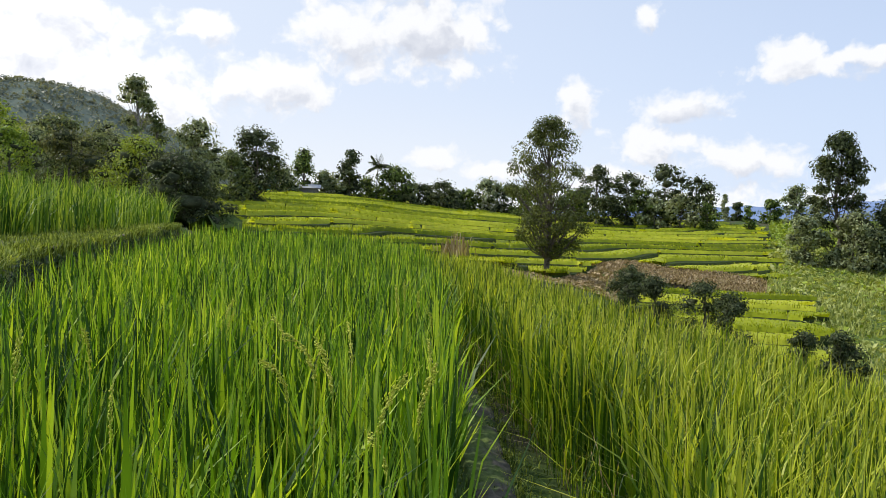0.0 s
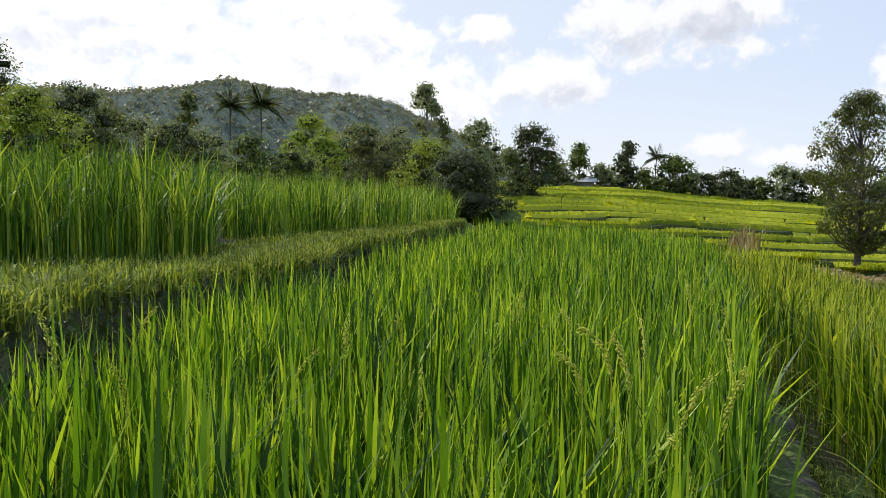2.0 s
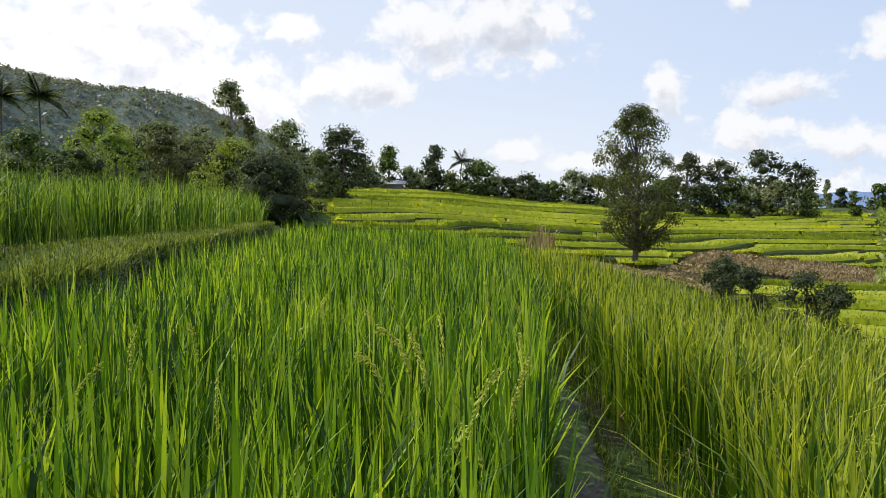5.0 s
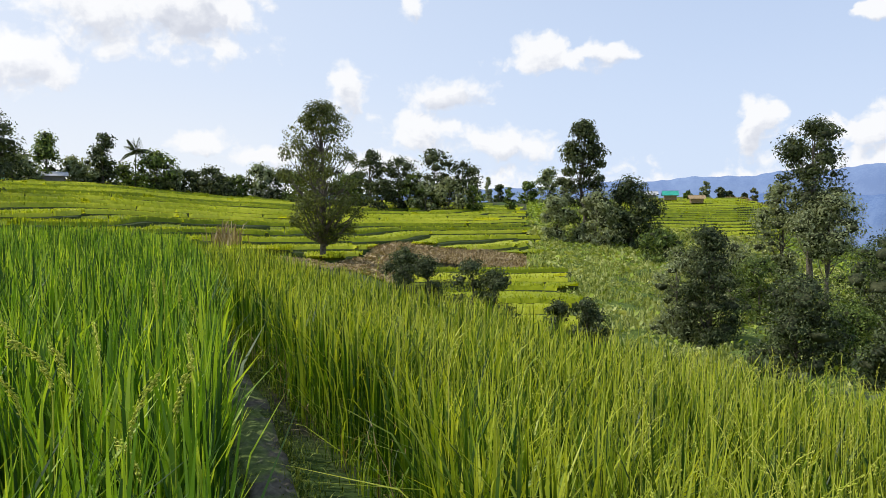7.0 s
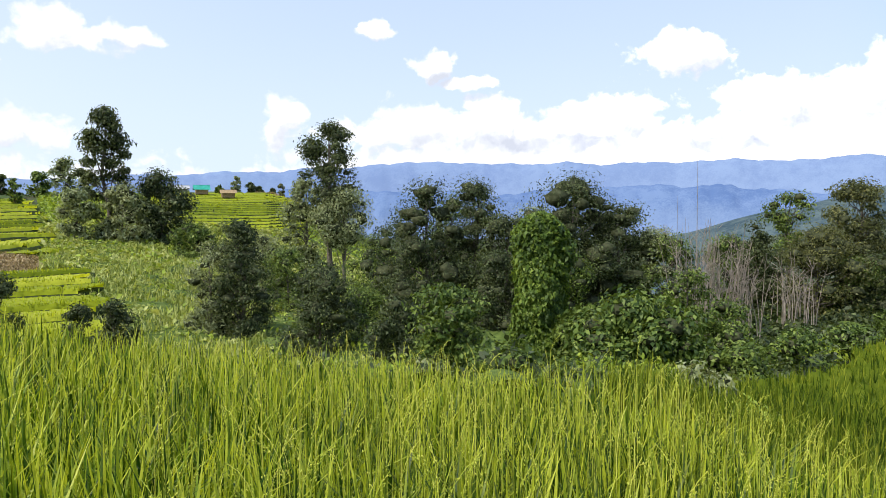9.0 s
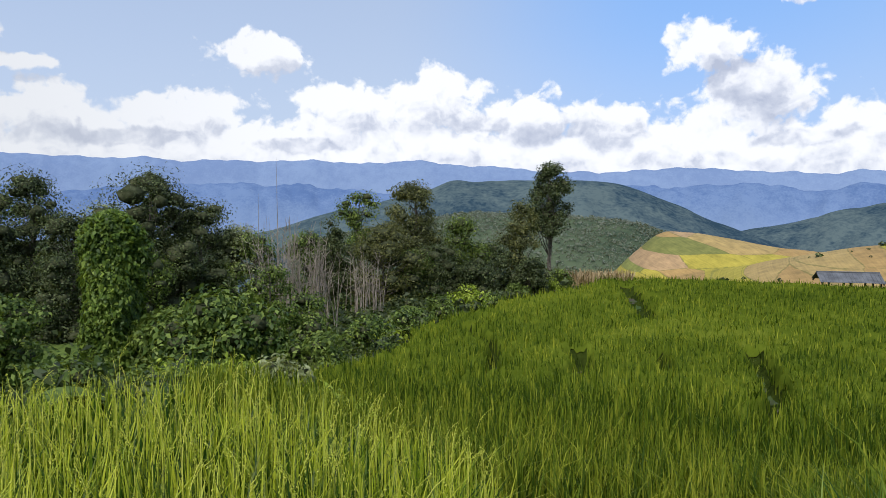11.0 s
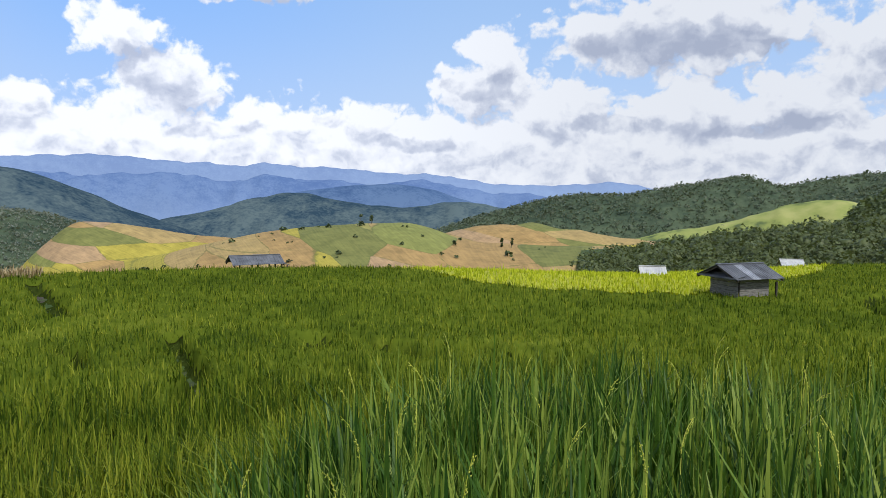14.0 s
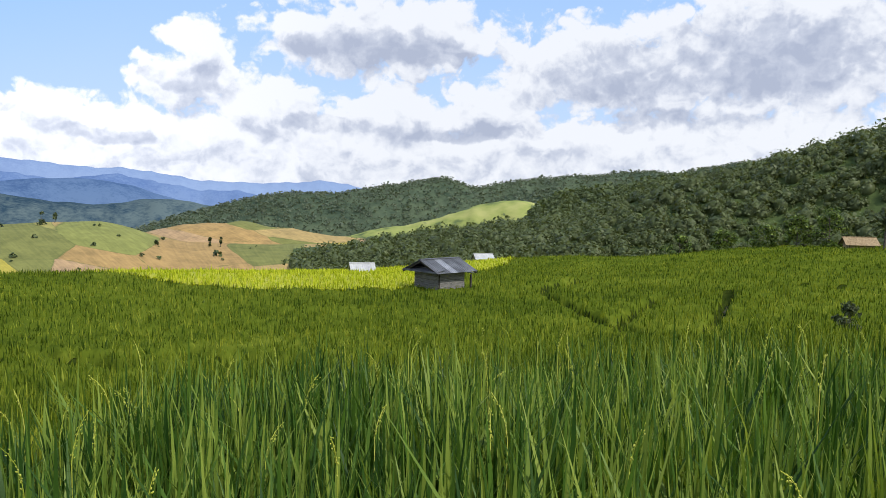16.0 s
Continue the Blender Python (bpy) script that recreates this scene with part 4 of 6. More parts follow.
def rice_faces(shape, grow, zone, k):
    """The rice's top and front; the earth riser between two steps stays bare."""
    f = grid_faces(*shape)
    kk = k.ravel()[f]
    return f[grow.ravel()[f].any(1) & zone.ravel()[f].all(1) & (kk.max(1) == kk.min(1))]


for a0, a1, na, r0, r1, nr in ((20, -29, 300, 25, 186, 560), (-31, -44, 80, 116, 202, 150)):
    tx, ty = grid_around(a0, a1, na, np.geomspace(r0, r1, nr))
    tz, grow, zone, _, k_ = terrace(tx, ty)
    ground_z = np.where(zone, tz, land(tx, ty) - 0.25)
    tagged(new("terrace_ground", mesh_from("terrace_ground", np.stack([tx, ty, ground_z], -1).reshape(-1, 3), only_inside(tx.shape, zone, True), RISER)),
           "weedy earth steps between the paddies, their shade painted dark", "terrace", kind="structure")
    top = ground_z + np.where(grow, np.where(tx * tx + ty * ty < 3400, 0.27, 0.31 + 0.10 * ramp01(-tx, -8, 12)) + rng.uniform(-0.035, 0.035, tx.shape), 0.02)
    rice_object("rice_terraces", "stepped paddies of yellow-green rice curving round the slope",
                [(np.stack([tx, ty, top], -1).reshape(-1, 3), rice_faces(tx.shape, grow, zone, k_), np.zeros((0, 3), int))], RICE_FAR)
n = 300000
ta, td = rng.uniform(-43, 19, n), np.exp(rng.uniform(math.log(27), math.log(190), n))
tx, ty = -np.sin(np.radians(ta)) * td, np.cos(np.radians(ta)) * td
tz, grow, _, f, _ = terrace(tx, ty)
# the front rows of each step stand free and show most
grow &= (f < 0.36) | (rng.uniform(0, 1, n) < 0.22)
tx, ty, tz, td = tx[grow], ty[grow], tz[grow], td[grow]
rice_object("rice_terraces", "yellow-green rice plants along the stepped paddies",
            [blades(tx, ty, tz + 0.16, np.where(td < 58, 0.22, 0.27) + rng.normal(0, 0.05, len(tx)) + 0.10 * ramp01(-tx, -8, 12), 0.012 + td * 0.0008, 0.25, rng, near=False)], RICE_FAR)

# ---- trees ----
def part(name, me, parent, label=""):
    ob = new(name, me)
    ob.parent = parent
    return tagged(ob, label)


def tubes(paths, sides=6):
    """Tapered round limbs. Each path: a list of (place, radius)."""
    vs, fs, base = [], [], 0
    for path in paths:
        n = len(path)
        pts = np.array([p for p, _ in path], float)
        rad = np.array([q for _, q in path], float)
        d = np.gradient(pts, axis=0)
        d /= np.linalg.norm(d, axis=1)[:, None] + 1e-9
        ref = np.array([1.0, 0.13, 0.07])
        u = np.cross(d, ref)
        u /= np.linalg.norm(u, axis=1)[:, None] + 1e-9
        w = np.cross(d, u)
        a = np.arange(sides) * 2 * np.pi / sides
        ring = pts[:, None] + rad[:, None, None] * (np.cos(a)[None, :, None] * u[:, None] + np.sin(a)[None, :, None] * w[:, None])
        vs.append(ring.reshape(-1, 3))
        i = np.arange(n - 1)[:, None] * sides
        j = np.arange(sides)[None]
        jn = (j + 1) % sides
        fs.append(np.stack([i + j, i + jn, i + sides + jn, i + sides + j], -1).reshape(-1, 4) + base)
        base += n * sides
    return np.concatenate(vs), np.concatenate(fs)


def tree(heading, d, top, wide, leaf, label, name="tree", foot=None, bare=0.3, clumps=26, count=2600, leaf_size=None, bark=None, seed=1,
         profile="round", open_=0.0, lean=0.0, category="tree", clump_size=0.30, group="", solid_=0.40):
    """A tree at a heading and distance; top: the level of its tip, wide: its crown's width, bare: the share of its height with no leaves."""
    r = np.random.default_rng(seed + int(abs(heading) * 10) + int(d * 7))
    base = spot(heading, d)
    if foot is not None:
        base.z = min(base.z, foot)
    base.z -= 0.12
    h = max(top - base.z, 0.8)
    root = tagged(new(name), label, category, group)
    root.location = base
    R = wide / 2
    clumps = int(clumps * 1.6)
    # clump centres fill the crown's outline
    u = r.uniform(0.02, 1, clumps)
    if profile == "round":
        width = np.sqrt(np.clip(1 - (2 * u - 1) ** 2, 0.05, 1))
    elif profile == "cone":
        width = np.clip(1.12 - u, 0.1, 1)
    elif profile == "umbrella":
        width = np.where(u > 0.55, 1.0, 0.45)
    elif profile == "egg":
        width = np.sin(np.pi * u ** 0.75) ** 0.7 * 0.95 + 0.05
    elif profile == "tall":
        width = np.clip(np.sin(np.clip(u * 0.9 + 0.12, 0, 1) * np.pi) ** 0.6, 0.25, 1)
    else:
        width = np.clip(1.05 - u ** 3, 0.3, 1)
    cr = R * clump_size * 1.15
    ang = r.uniform(0, 6.283, clumps)
    rad = np.sqrt(r.uniform(0.05, 1, clumps)) * width * max(R - cr * 0.6, R * 0.4)
    zc = h * (bare + (1 - bare) * u) - cr * 0.6
    zc = np.clip(zc, cr * 0.5, h - cr * 0.75)
    zc[0], rad[0] = h - cr * 0.8, 0.0
    C = np.stack([np.cos(ang) * rad + lean * zc, np.sin(ang) * rad, zc], -1)
    size = leaf_size or max(0.10, d * (0.0031 if d < 60 else 0.0036))
    count = int(count * (2.9 if d < 60 else 2.2 if d < 100 else 1.5))
    share = r.integers(0, clumps, count)
    w = r.normal(0, 1, (count, 3))
    w /= np.linalg.norm(w, axis=1)[:, None]
    rr = cr * r.uniform(0.6, 1.45, clumps)
    flat = np.array([1.15, 1.15, 0.78])
    P = C[share] + w * (rr[share] * r.uniform(0.3, 1.02, count) ** 0.6)[:, None] * flat
    P[:, 2] = np.maximum(P[:, 2], 0.05)
    keep = r.uniform(0, 1, count) > open_
    v, f = leaves(P[keep], w[keep], size, r)
    # dark bodies added in the clumps, coloured as the crown's inner shade
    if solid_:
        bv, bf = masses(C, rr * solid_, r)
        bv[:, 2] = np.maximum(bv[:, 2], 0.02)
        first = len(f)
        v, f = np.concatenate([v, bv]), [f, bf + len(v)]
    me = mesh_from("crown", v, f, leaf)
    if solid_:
        me.materials.append(CROWN_SHADE)
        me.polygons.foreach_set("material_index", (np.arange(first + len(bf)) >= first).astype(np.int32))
    part("crown", me, root)
    # trunk and limbs
    tr = max(0.035, h * 0.017)
    wob = r.normal(0, 0.012 * h, (5, 2))
    wob[0] = 0
    hs = np.array([0, 0.25, 0.5, 0.75, 0.95]) * h
    axis = [(np.array([wob[i, 0] + lean * hs[i], wob[i, 1], hs[i]]), tr * (1.25, 0.95, 0.7, 0.42, 0.12)[i]) for i in range(5)]
    limbs = [axis]
    for c in C[1:]:
        z0 = max(0.12 * h, c[2] - r.uniform(0.15, 0.4) * h * 0.7)
        s = np.array([np.interp(z0, hs, [a[0][0] for a in axis]), np.interp(z0, hs, [a[0][1] for a in axis]), z0])
        q = tr * 0.42 * (1 - z0 / h) + 0.012
        limbs.append([(s, q), (s * 0.45 + c * 0.55 + np.array([0, 0, -0.03 * h]), q * 0.6), (c, q * 0.2)])
    v, f = tubes(limbs, 5)
    part("trunk", mesh_from("trunk", v, f, bark or BARK, True), root)
    return root


def palm(heading, d, top, wide, label, seed=3):
    r = np.random.default_rng(seed)
    base = spot(heading, d, -0.1)
    root = tagged(new("palm_tree"), label, "palm")
    root.location = base
    R = wide / 2
    h = top - base.z - R * 0.55
    bend = r.normal(0, 0.03, 2) * h
    axis = [(np.array([bend[0] * t * t, bend[1] * t * t, h * t]), 0.13 - 0.05 * t) for t in np.linspace(0, 1, 8)]
    v, f = tubes([axis], 8)
    part("trunk", mesh_from("trunk", v, f, BARK, True), root)
    head = axis[-1][0]
    for i in range(17):
        a = i * 2.399 + r.uniform(-0.2, 0.2)
        up = r.uniform(-0.45, 1.35)
        out = np.array([math.cos(a), math.sin(a), 0])
        t = np.linspace(0, 1, 9)
        L = R * 1.15
        rach = head + out * (t * math.cos(up) * L)[:, None] + np.array([0, 0, 1.0]) * (np.sin(up) * t * L - 0.42 * L * t ** 2.0 * (0.3 + 0.7 * math.cos(up)))[:, None]
        vs, fs = tubes([[(p, 0.03 * (1.1 - q)) for p, q in zip(rach, t)]], 3)
        n = 34
        tt = np.repeat(np.linspace(0.08, 1, n // 2), 2)
        p = np.stack([np.interp(tt, t, rach[:, j]) for j in range(3)], -1)
        sgn = np.tile([1, -1], n // 2)[:, None]
        across = np.array([-out[1], out[0], 0]) * sgn + out * 0.55 + np.array([0, 0, -0.45])
        ll = (R * 0.33 * (1.1 - tt ** 2))[:, None]
        wdt = out * R * 0.045
        lv = np.stack([p - wdt, p + wdt, p + across * ll + wdt * 0.2, p + across * ll - wdt * 0.2], 1).reshape(-1, 3)
        lf = (np.arange(n) * 4)[:, None] + np.array([0, 1, 2, 3]) + len(vs)
        part("frond", mesh_from("frond", np.concatenate([vs, lv]), [np.concatenate([fs, lf])], LEAF_DARK), root)
    return root


# the lone tree on the slope
tree(-8.35, 45, 8.6, 6.4, LEAF_OLIVE, "lone tree with airy olive-green leaves and a slim bare trunk", bare=0.17, clumps=80, count=7600, leaf_size=0.135,
     profile="egg", clump_size=0.15, foot=-0.7, solid_=0.0)
# trees behind the upper terrace
tree(53.8, 35, 8.7, 4.6, LEAF_VILLAGE_LIT, "tall dark broad-leaved tree behind the upper terrace", clumps=44, count=5200, bare=0.2)
tree(51.5, 30, 6.2, 4.0, LEAF_BRIGHT, "fresh green bushy tree beyond the rice", clumps=36, count=4600, bare=0.1)
tree(48.9, 40, 8.1, 5.0, LEAF_VILLAGE_LIT, "dark green bushy tree beyond the rice", clumps=30, count=3000, bare=0.1)
tree(46.6, 42, 7.2, 3.4, LEAF_VILLAGE_LIT, "small dark tree beyond the upper terrace", clumps=20, count=1800, bare=0.1)
tree(42.2, 45, 7.0, 5.4, LEAF_VILLAGE_LIT, "low spreading dark tree with a rounded crown", clumps=26, count=2600, bare=0.05)
tree(41.1, 90, 15.7, 3.4, LEAF_VILLAGE_LIT, "narrow dark tree standing above the others", clumps=18, count=1500, bare=0.3)
palm(38.1, 98, 16.9, 5.6, "tall coconut palm with drooping fronds", 3)
palm(35.75, 92, 16.6, 6.0, "coconut palm with a slender pale trunk", 4)
tree(32.0, 70, 11.1, 6.4, LEAF_BRIGHT, "fresh green tree on the wooded village edge", clumps=28, count=2600, bare=0.1)
tree(28.1, 75, 11.2, 8.0, LEAF_VILLAGE_LIT, "broad green tree on the wooded village edge", clumps=30, count=2800, bare=0.1)
tree(31.0, 45, 6.5, 3.4, LEAF_BRIGHT, "bright green banana-like shrub tree", clumps=20, count=1800, bare=0.05)
tree(27.3, 45, 6.6, 4.2, LEAF_BROWN, "reddish-brown leafed tree in the thicket", clumps=24, count=2200, bare=0.05)
tree(23.0, 60, 12.6, 3.1, LEAF_GREY, "tall sparse tree with bare pale branches and a tufted top", clumps=16, count=1500, bare=0.62, open_=0.15, bark=BARK_PALE)
tree(21.8, 60, 9.8, 2.6, LEAF_VILLAGE_LIT, "dark leafy tree in the thicket", clumps=14, count=1200, bare=0.2)
tree(22.8, 40, 6.1, 4.8, LEAF_BRIGHT, "yellow-green bushy tree in front of the thicket", clumps=30, count=3200, bare=0.05)
tree(20.2, 36, 5.0, 5.6, LEAF_DARK, "large dark spreading shrub at the field corner", clumps=36, count=4200, bare=0.02)
tree(18.4, 39, 3.7, 4.0, LEAF_DARK, "dark low shrub at the field corner", clumps=24, count=2400, bare=0.0)
tree(18.8, 70, 11.1, 5.4, LEAF_GREY, "grey-green tree with feathery branches", clumps=24, count=2200, bare=0.15)
tree(14.6, 85, 12.6, 7.2, LEAF_DARK, "broad dark tree at the head of the terraces", clumps=30, count=2800, bare=0.1)
tree(16.4, 80, 9.3, 4.4, LEAF_VILLAGE_LIT, "green tree at the head of the terraces", clumps=20, count=1700, bare=0.1)
for az, dd, top, wide in ((57, 33, 8, 5), (60, 36, 9.5, 6), (44.5, 60, 9.0, 6), (40, 58, 8.0, 6), (36.5, 62, 8.2, 6), (33.5, 52, 6.4, 5), (29.5, 60, 8.4, 6), (25.5, 55, 7.5, 5), (25, 75, 11, 6)):
    tree(az, dd, top, wide, (LEAF_VILLAGE_LIT, LEAF_MID, LEAF_GREY)[int(az * 2) % 3], "green tree in the thicket round the village", group="village trees", clumps=22, count=1700, bare=0.05)
# trees along the top of the terraced slope
tree(11.0, 150, 17.4, 7.6, LEAF_MID, "pointed green tree above the terraces", profile="cone", count=1500, bare=0.05)
tree(7.4, 150, 17.7, 8.0, LEAF_DARK, "pointed dark tree above the terraces", profile="cone", count=1700, bare=0.05)
palm(5.3, 150, 15.6, 6.0, "distant palm above the terraces", 6)
tree(3.8, 150, 14.4, 10.5, LEAF_MID, "broad round tree above the terraces", count=1900, bare=0.1)
tree(-0.1, 150, 11.9, 10.2, LEAF_DARK, "low dark tree above the terraces", count=1600, bare=0.0)
tree(-3.6, 150, 12.4, 8.4, LEAF_GREY, "grey-green tree above the terraces", count=1500, bare=0.05)
tree(-12.1, 130, 13.6, 5.6, LEAF_DARK, "slim dark tree above the terraces", count=1100, bare=0.3)
tree(-14.3, 130, 12.6, 8.4, LEAF_DARK, "rounded dark tree above the terraces", count=1700, bare=0.1)
tree(-17.1, 130, 13.9, 9.2, LEAF_DARK, "large dark tree with an uneven crown", count=1900, bare=0.15)
tree(-19.4, 130, 11.9, 6.8, LEAF_DARK, "dark leaning tree above the terraces", count=1300, bare=0.25)
tree(-21.4, 180, 11.2, 2.6, LEAF_GREY, "small distant pine on the skyline", profile="cone", count=400, bare=0.1)
tree(-23.1, 140, 7.2, 2.4, LEAF_MID, "small round bush among the terraces", count=400, bare=0.05, name="bush", category="bush")
tree(-26.2, 160, 12.2, 6.2, LEAF_GREY, "airy tree on the skyline of the terraces", count=1100, bare=0.1, open_=0.2)
for az, dd, top, wide in ((13, 140, 12.5, 6), (9.3, 152, 13, 6), (5.9, 155, 12.2, 6), (1.6, 152, 11, 7), (-2, 150, 10.2, 7), (-5.5, 150, 11.5, 7), (-7.5, 150, 11.0, 6), (-9.6, 145, 11, 6), (-11, 140, 10.3, 6), (-15.6, 128, 9.4, 6), (-18.3, 126, 8.6, 7), (-13.0, 127, 8.4, 6), (-16.4, 127, 8.0, 6), (-20.2, 127, 7.0, 5), (-10.3, 138, 9.6, 7), (-6.5, 146, 10.6, 7), (-0.8, 148, 9.8, 8), (2.6, 150, 11.2, 7), (8.4, 150, 12.4, 6), (12.2, 146, 13.0, 6), (-24.5, 170, 10, 6), (-27.6, 165, 10, 6), (-22.3, 185, 9.6, 3)):
    tree(az, dd, top, wide, (LEAF_DARK, LEAF_MID, LEAF_GREY)[int(dd + az) % 3], "leafy tree in the row above the terraces", group="trees above the terraces", count=1000, clumps=18, bare=0.0)
# trees by the brown bank and in the hollow
tree(-28.8, 85, 12.6, 6.4, LEAF_DARK, "tall tree with tiered dark crowns", clumps=34, count=4200, bare=0.22, profile="tall", clump_size=0.24)
tree(-32.4, 85, 6.4, 7.4, LEAF_DARK, "dense dark tree beside the tall one", clumps=34, count=4000, bare=0.0)
tree(-29.8, 83, 4.5, 6.0, LEAF_GREY, "grey-green bushy tree at the foot of the tall one", clumps=28, count=3000, bare=0.0)
tree(-26.9, 82, 3.8, 4.4, LEAF_GREY, "pale grey-green shrub beside the brown bank", clumps=20, count=2000, bare=0.0)
tree(-45.0, 60, 8.8, 6.0, LEAF_DARK, "tall tree with a rounded upper crown", clumps=36, count=4600, bare=0.45, foot=-4.5, clump_size=0.26)
tree(-46.0, 58, 3.4, 5.6, LEAF_GREY, "spreading lower tree with grey-green leaves", clumps=28, count=3200, bare=0.5, foot=-4.0)
tree(-43.2, 62, 4.4, 4.6, LEAF_GREY, "grey-green tree in the hollow", clumps=22, count=2200, bare=0.2)
tree(-38.2, 35, 1.2, 3.2, LEAF_DARK, "dark vine-covered tree with a domed crown", clumps=40, count=5600, bare=0.1, profile="tall", clump_size=0.30)
tree(-35.9, 36, 0.2, 3.2, LEAF_GREY, "bushy grey-green tree hung with creepers", clumps=30, count=3600, bare=0.05)
tree(-44.0, 28, -0.4, 3.6, LEAF_DARK, "dense dark green shrub in the hollow", clumps=34, count=5000, bare=0.0)
tree(-47.8, 30, -1.6, 3.2, LEAF_MID, "leafy green shrub in the hollow", clumps=24, count=3000, bare=0.0)
tree(-52.6, 35, 3.1, 5.4, LEAF_DARK, "large dark green tree in the wood edge", clumps=40, count=6000, bare=0.1)
tree(-56.7, 36, 3.2, 4.6, LEAF_DARK, "dark tree with a ragged crown in the wood edge", clumps=36, count=5200, bare=0.1)
tree(-59.0, 34, 1.4, 3.8, LEAF_DARK, "dark leafy tree in the wood edge", clumps=28, count=3600, bare=0.05)
tree(-54.5, 20, -0.5, 2.7, LEAF_MID, "leafy green shrub at the edge of the rice", clumps=30, count=3600, bare=0.0, leaf_size=0.13)
tree(-50.5, 24, -1.3, 2.6, LEAF_DARK, "dark shrub at the edge of the wood", clumps=24, count=2800, bare=0.0)
tree(-64.1, 35, 3.4, 6.2, LEAF_DARK, "broad dark tree with a dense crown", clumps=46, count=7000, bare=0.1)
tree(-67.6, 36, 2.0, 4.0, LEAF_DARK, "dark leafy tree in the wood edge", clumps=28, count=3600, bare=0.05)
tree(-69.2, 20, -0.6, 3.8, LEAF_MID, "spreading shrub with large glossy green leaves", clumps=40, count=4200, bare=0.0, leaf_size=0.17)
tree(-65.6, 21, -1.2, 2.4, LEAF_MID, "low leafy green shrub", clumps=22, count=2400, bare=0.0, leaf_size=0.15)
tree(-72.7, 24, -0.3, 1.9, LEAF_MID, "leafy green bushy shrub", clumps=18, count=2000, bare=0.0)
tree(-75.2, 23, -1.1, 2.6, LEAF_MID, "leafy green shrub below the bare stems", clumps=22, count=2400, bare=0.0)
tree(-77.3, 38, 0.9, 2.0, LEAF_DARK, "slim dark tree among dry stems", clumps=16, count=1800, bare=0.2)
tree(-79.5, 42, 2.4, 2.8, LEAF_MID, "airy tree with layered leafy branches", clumps=16, count=1400, bare=0.5, open_=0.1, profile="umbrella")
tree(-83.8, 40, 2.9, 3.5, LEAF_BROWN, "round-crowned tree with brownish green leaves", clumps=30, count=3800, bare=0.42)
tree(-81.5, 36, 0.8, 4.2, LEAF_BROWN, "thicket tree with brownish leaves", clumps=34, count=4400, bare=0.0)
tree(-85.6, 38, -0.2, 3.8, LEAF_DARK, "dark leafy tree in the thicket", clumps=30, count=3600, bare=0.0)
tree(-87.8, 40, 1.0, 3.4, LEAF_MID, "green thicket tree with a pointed crown", clumps=28, count=3200, bare=0.0)
tree(-90.2, 41, -0.4, 3.2, LEAF_DARK, "dark thicket tree at the field edge", clumps=26, count=2800, bare=0.0)
tree(-92.3, 42, 1.9, 3.0, LEAF_BROWN, "brown-green tree beside the tallest one", clumps=26, count=3000, bare=0.05)
tree(-94.6, 45, 4.2, 3.2, LEAF_DARK, "tall dark tree with a bare trunk at the field corner", clumps=32, count=3800, bare=0.48, profile="tall", clump_size=0.26)
tree(-93.0, 40, -1.2, 2.6, LEAF_DARK, "low dark shrub at the field corner", clumps=22, count=2400, bare=0.0)
# more of the wood edge, filling the wall of leaves
for az, dd, top, wide in ((-50.2, 40, 1.2, 4.6), (-54.6, 40, 2.4, 4.6), (-60.8, 38, 1.9, 4.4), (-66.2, 38, 1.6, 4.6), (-69.8, 37, 0.8, 4.2), (-71.6, 36, 0.3, 3.4), (-48.6, 42, 0.2, 4.0), (-58.2, 32, -0.2, 3.6), (-62.6, 31, 0.6, 3.8),
                          (-75.6, 40, 0.2, 3.4), (-79.2, 38, -0.2, 3.6), (-83.6, 37, -0.6, 3.4), (-89.0, 38, -1.0, 3.0), (-39.8, 52, 0.0, 4.5), (-41.6, 45, -0.6, 4.2), (-34.6, 75, 0.5, 5.0)):
    tree(az, dd, top, wide, (LEAF_DARK, LEAF_MID, LEAF_GREY)[int(-az * 3) % 3], "leafy tree filling the edge of the wood", group="trees of the wood edge", clumps=26, count=2600, bare=0.0)
# low bushes where the rice ends
for i in range(26):
    az = -33.0 - i * 1.75
    dd = float(b_edge(np.array(az))) + 4.0 + 3.5 * ((i * 7) % 5) / 4
    tree(az, dd, float(land(*spot(az, dd).xy)) + 0.7 + 0.5 * ((i * 5) % 4) / 3, 1.9, (LEAF_MID, LEAF_GREY, LEAF_BRIGHT)[(i * 2) % 3], "low leafy bush at the edge of the rice", group="bushes at the edge of the rice", count=700, clumps=12, bare=0.0,
         name="bush", category="bush", leaf_size=0.10)
for i in range(12):
    dd = 12.5 + i * 2.9
    az = float(c_left(np.array(dd))) + 1.2 + 34.0 / dd
    tree(az, dd, float(land(*spot(az, dd).xy)) + 1.0 + 0.6 * ((i * 5) % 4) / 3, 2.2, (LEAF_MID, LEAF_BRIGHT, LEAF_MID)[i % 3], "leafy green bush beside the lower rice field", group="bushes beside the lower field", count=900, clumps=14, bare=0.0,
         name="bush", category="bush", leaf_size=0.13)
# bushes
for az, dd, top, wide in ((-14.8, 32, 0.30, 2.0), (-16.6, 31, -0.15, 1.9), (-20.2, 25, 0.10, 2.1), (-21.9, 24.5, -0.2, 1.7), (-29.4, 22, -0.9, 1.6), (-27.0, 24, -1.2, 1.4)):
    tree(az, dd, top, wide, LEAF_DARK, "small dark green bush below the terraces", group="bushes below the terraces", count=2600, clumps=26, leaf_size=0.085, bare=0.0, name="bush", category="bush")
tree(-182.3, 22, -1.0, 0.9, LEAF_DARK, "small dark bush in the rice", count=500, clumps=10, bare=0.0, name="bush", category="bush")


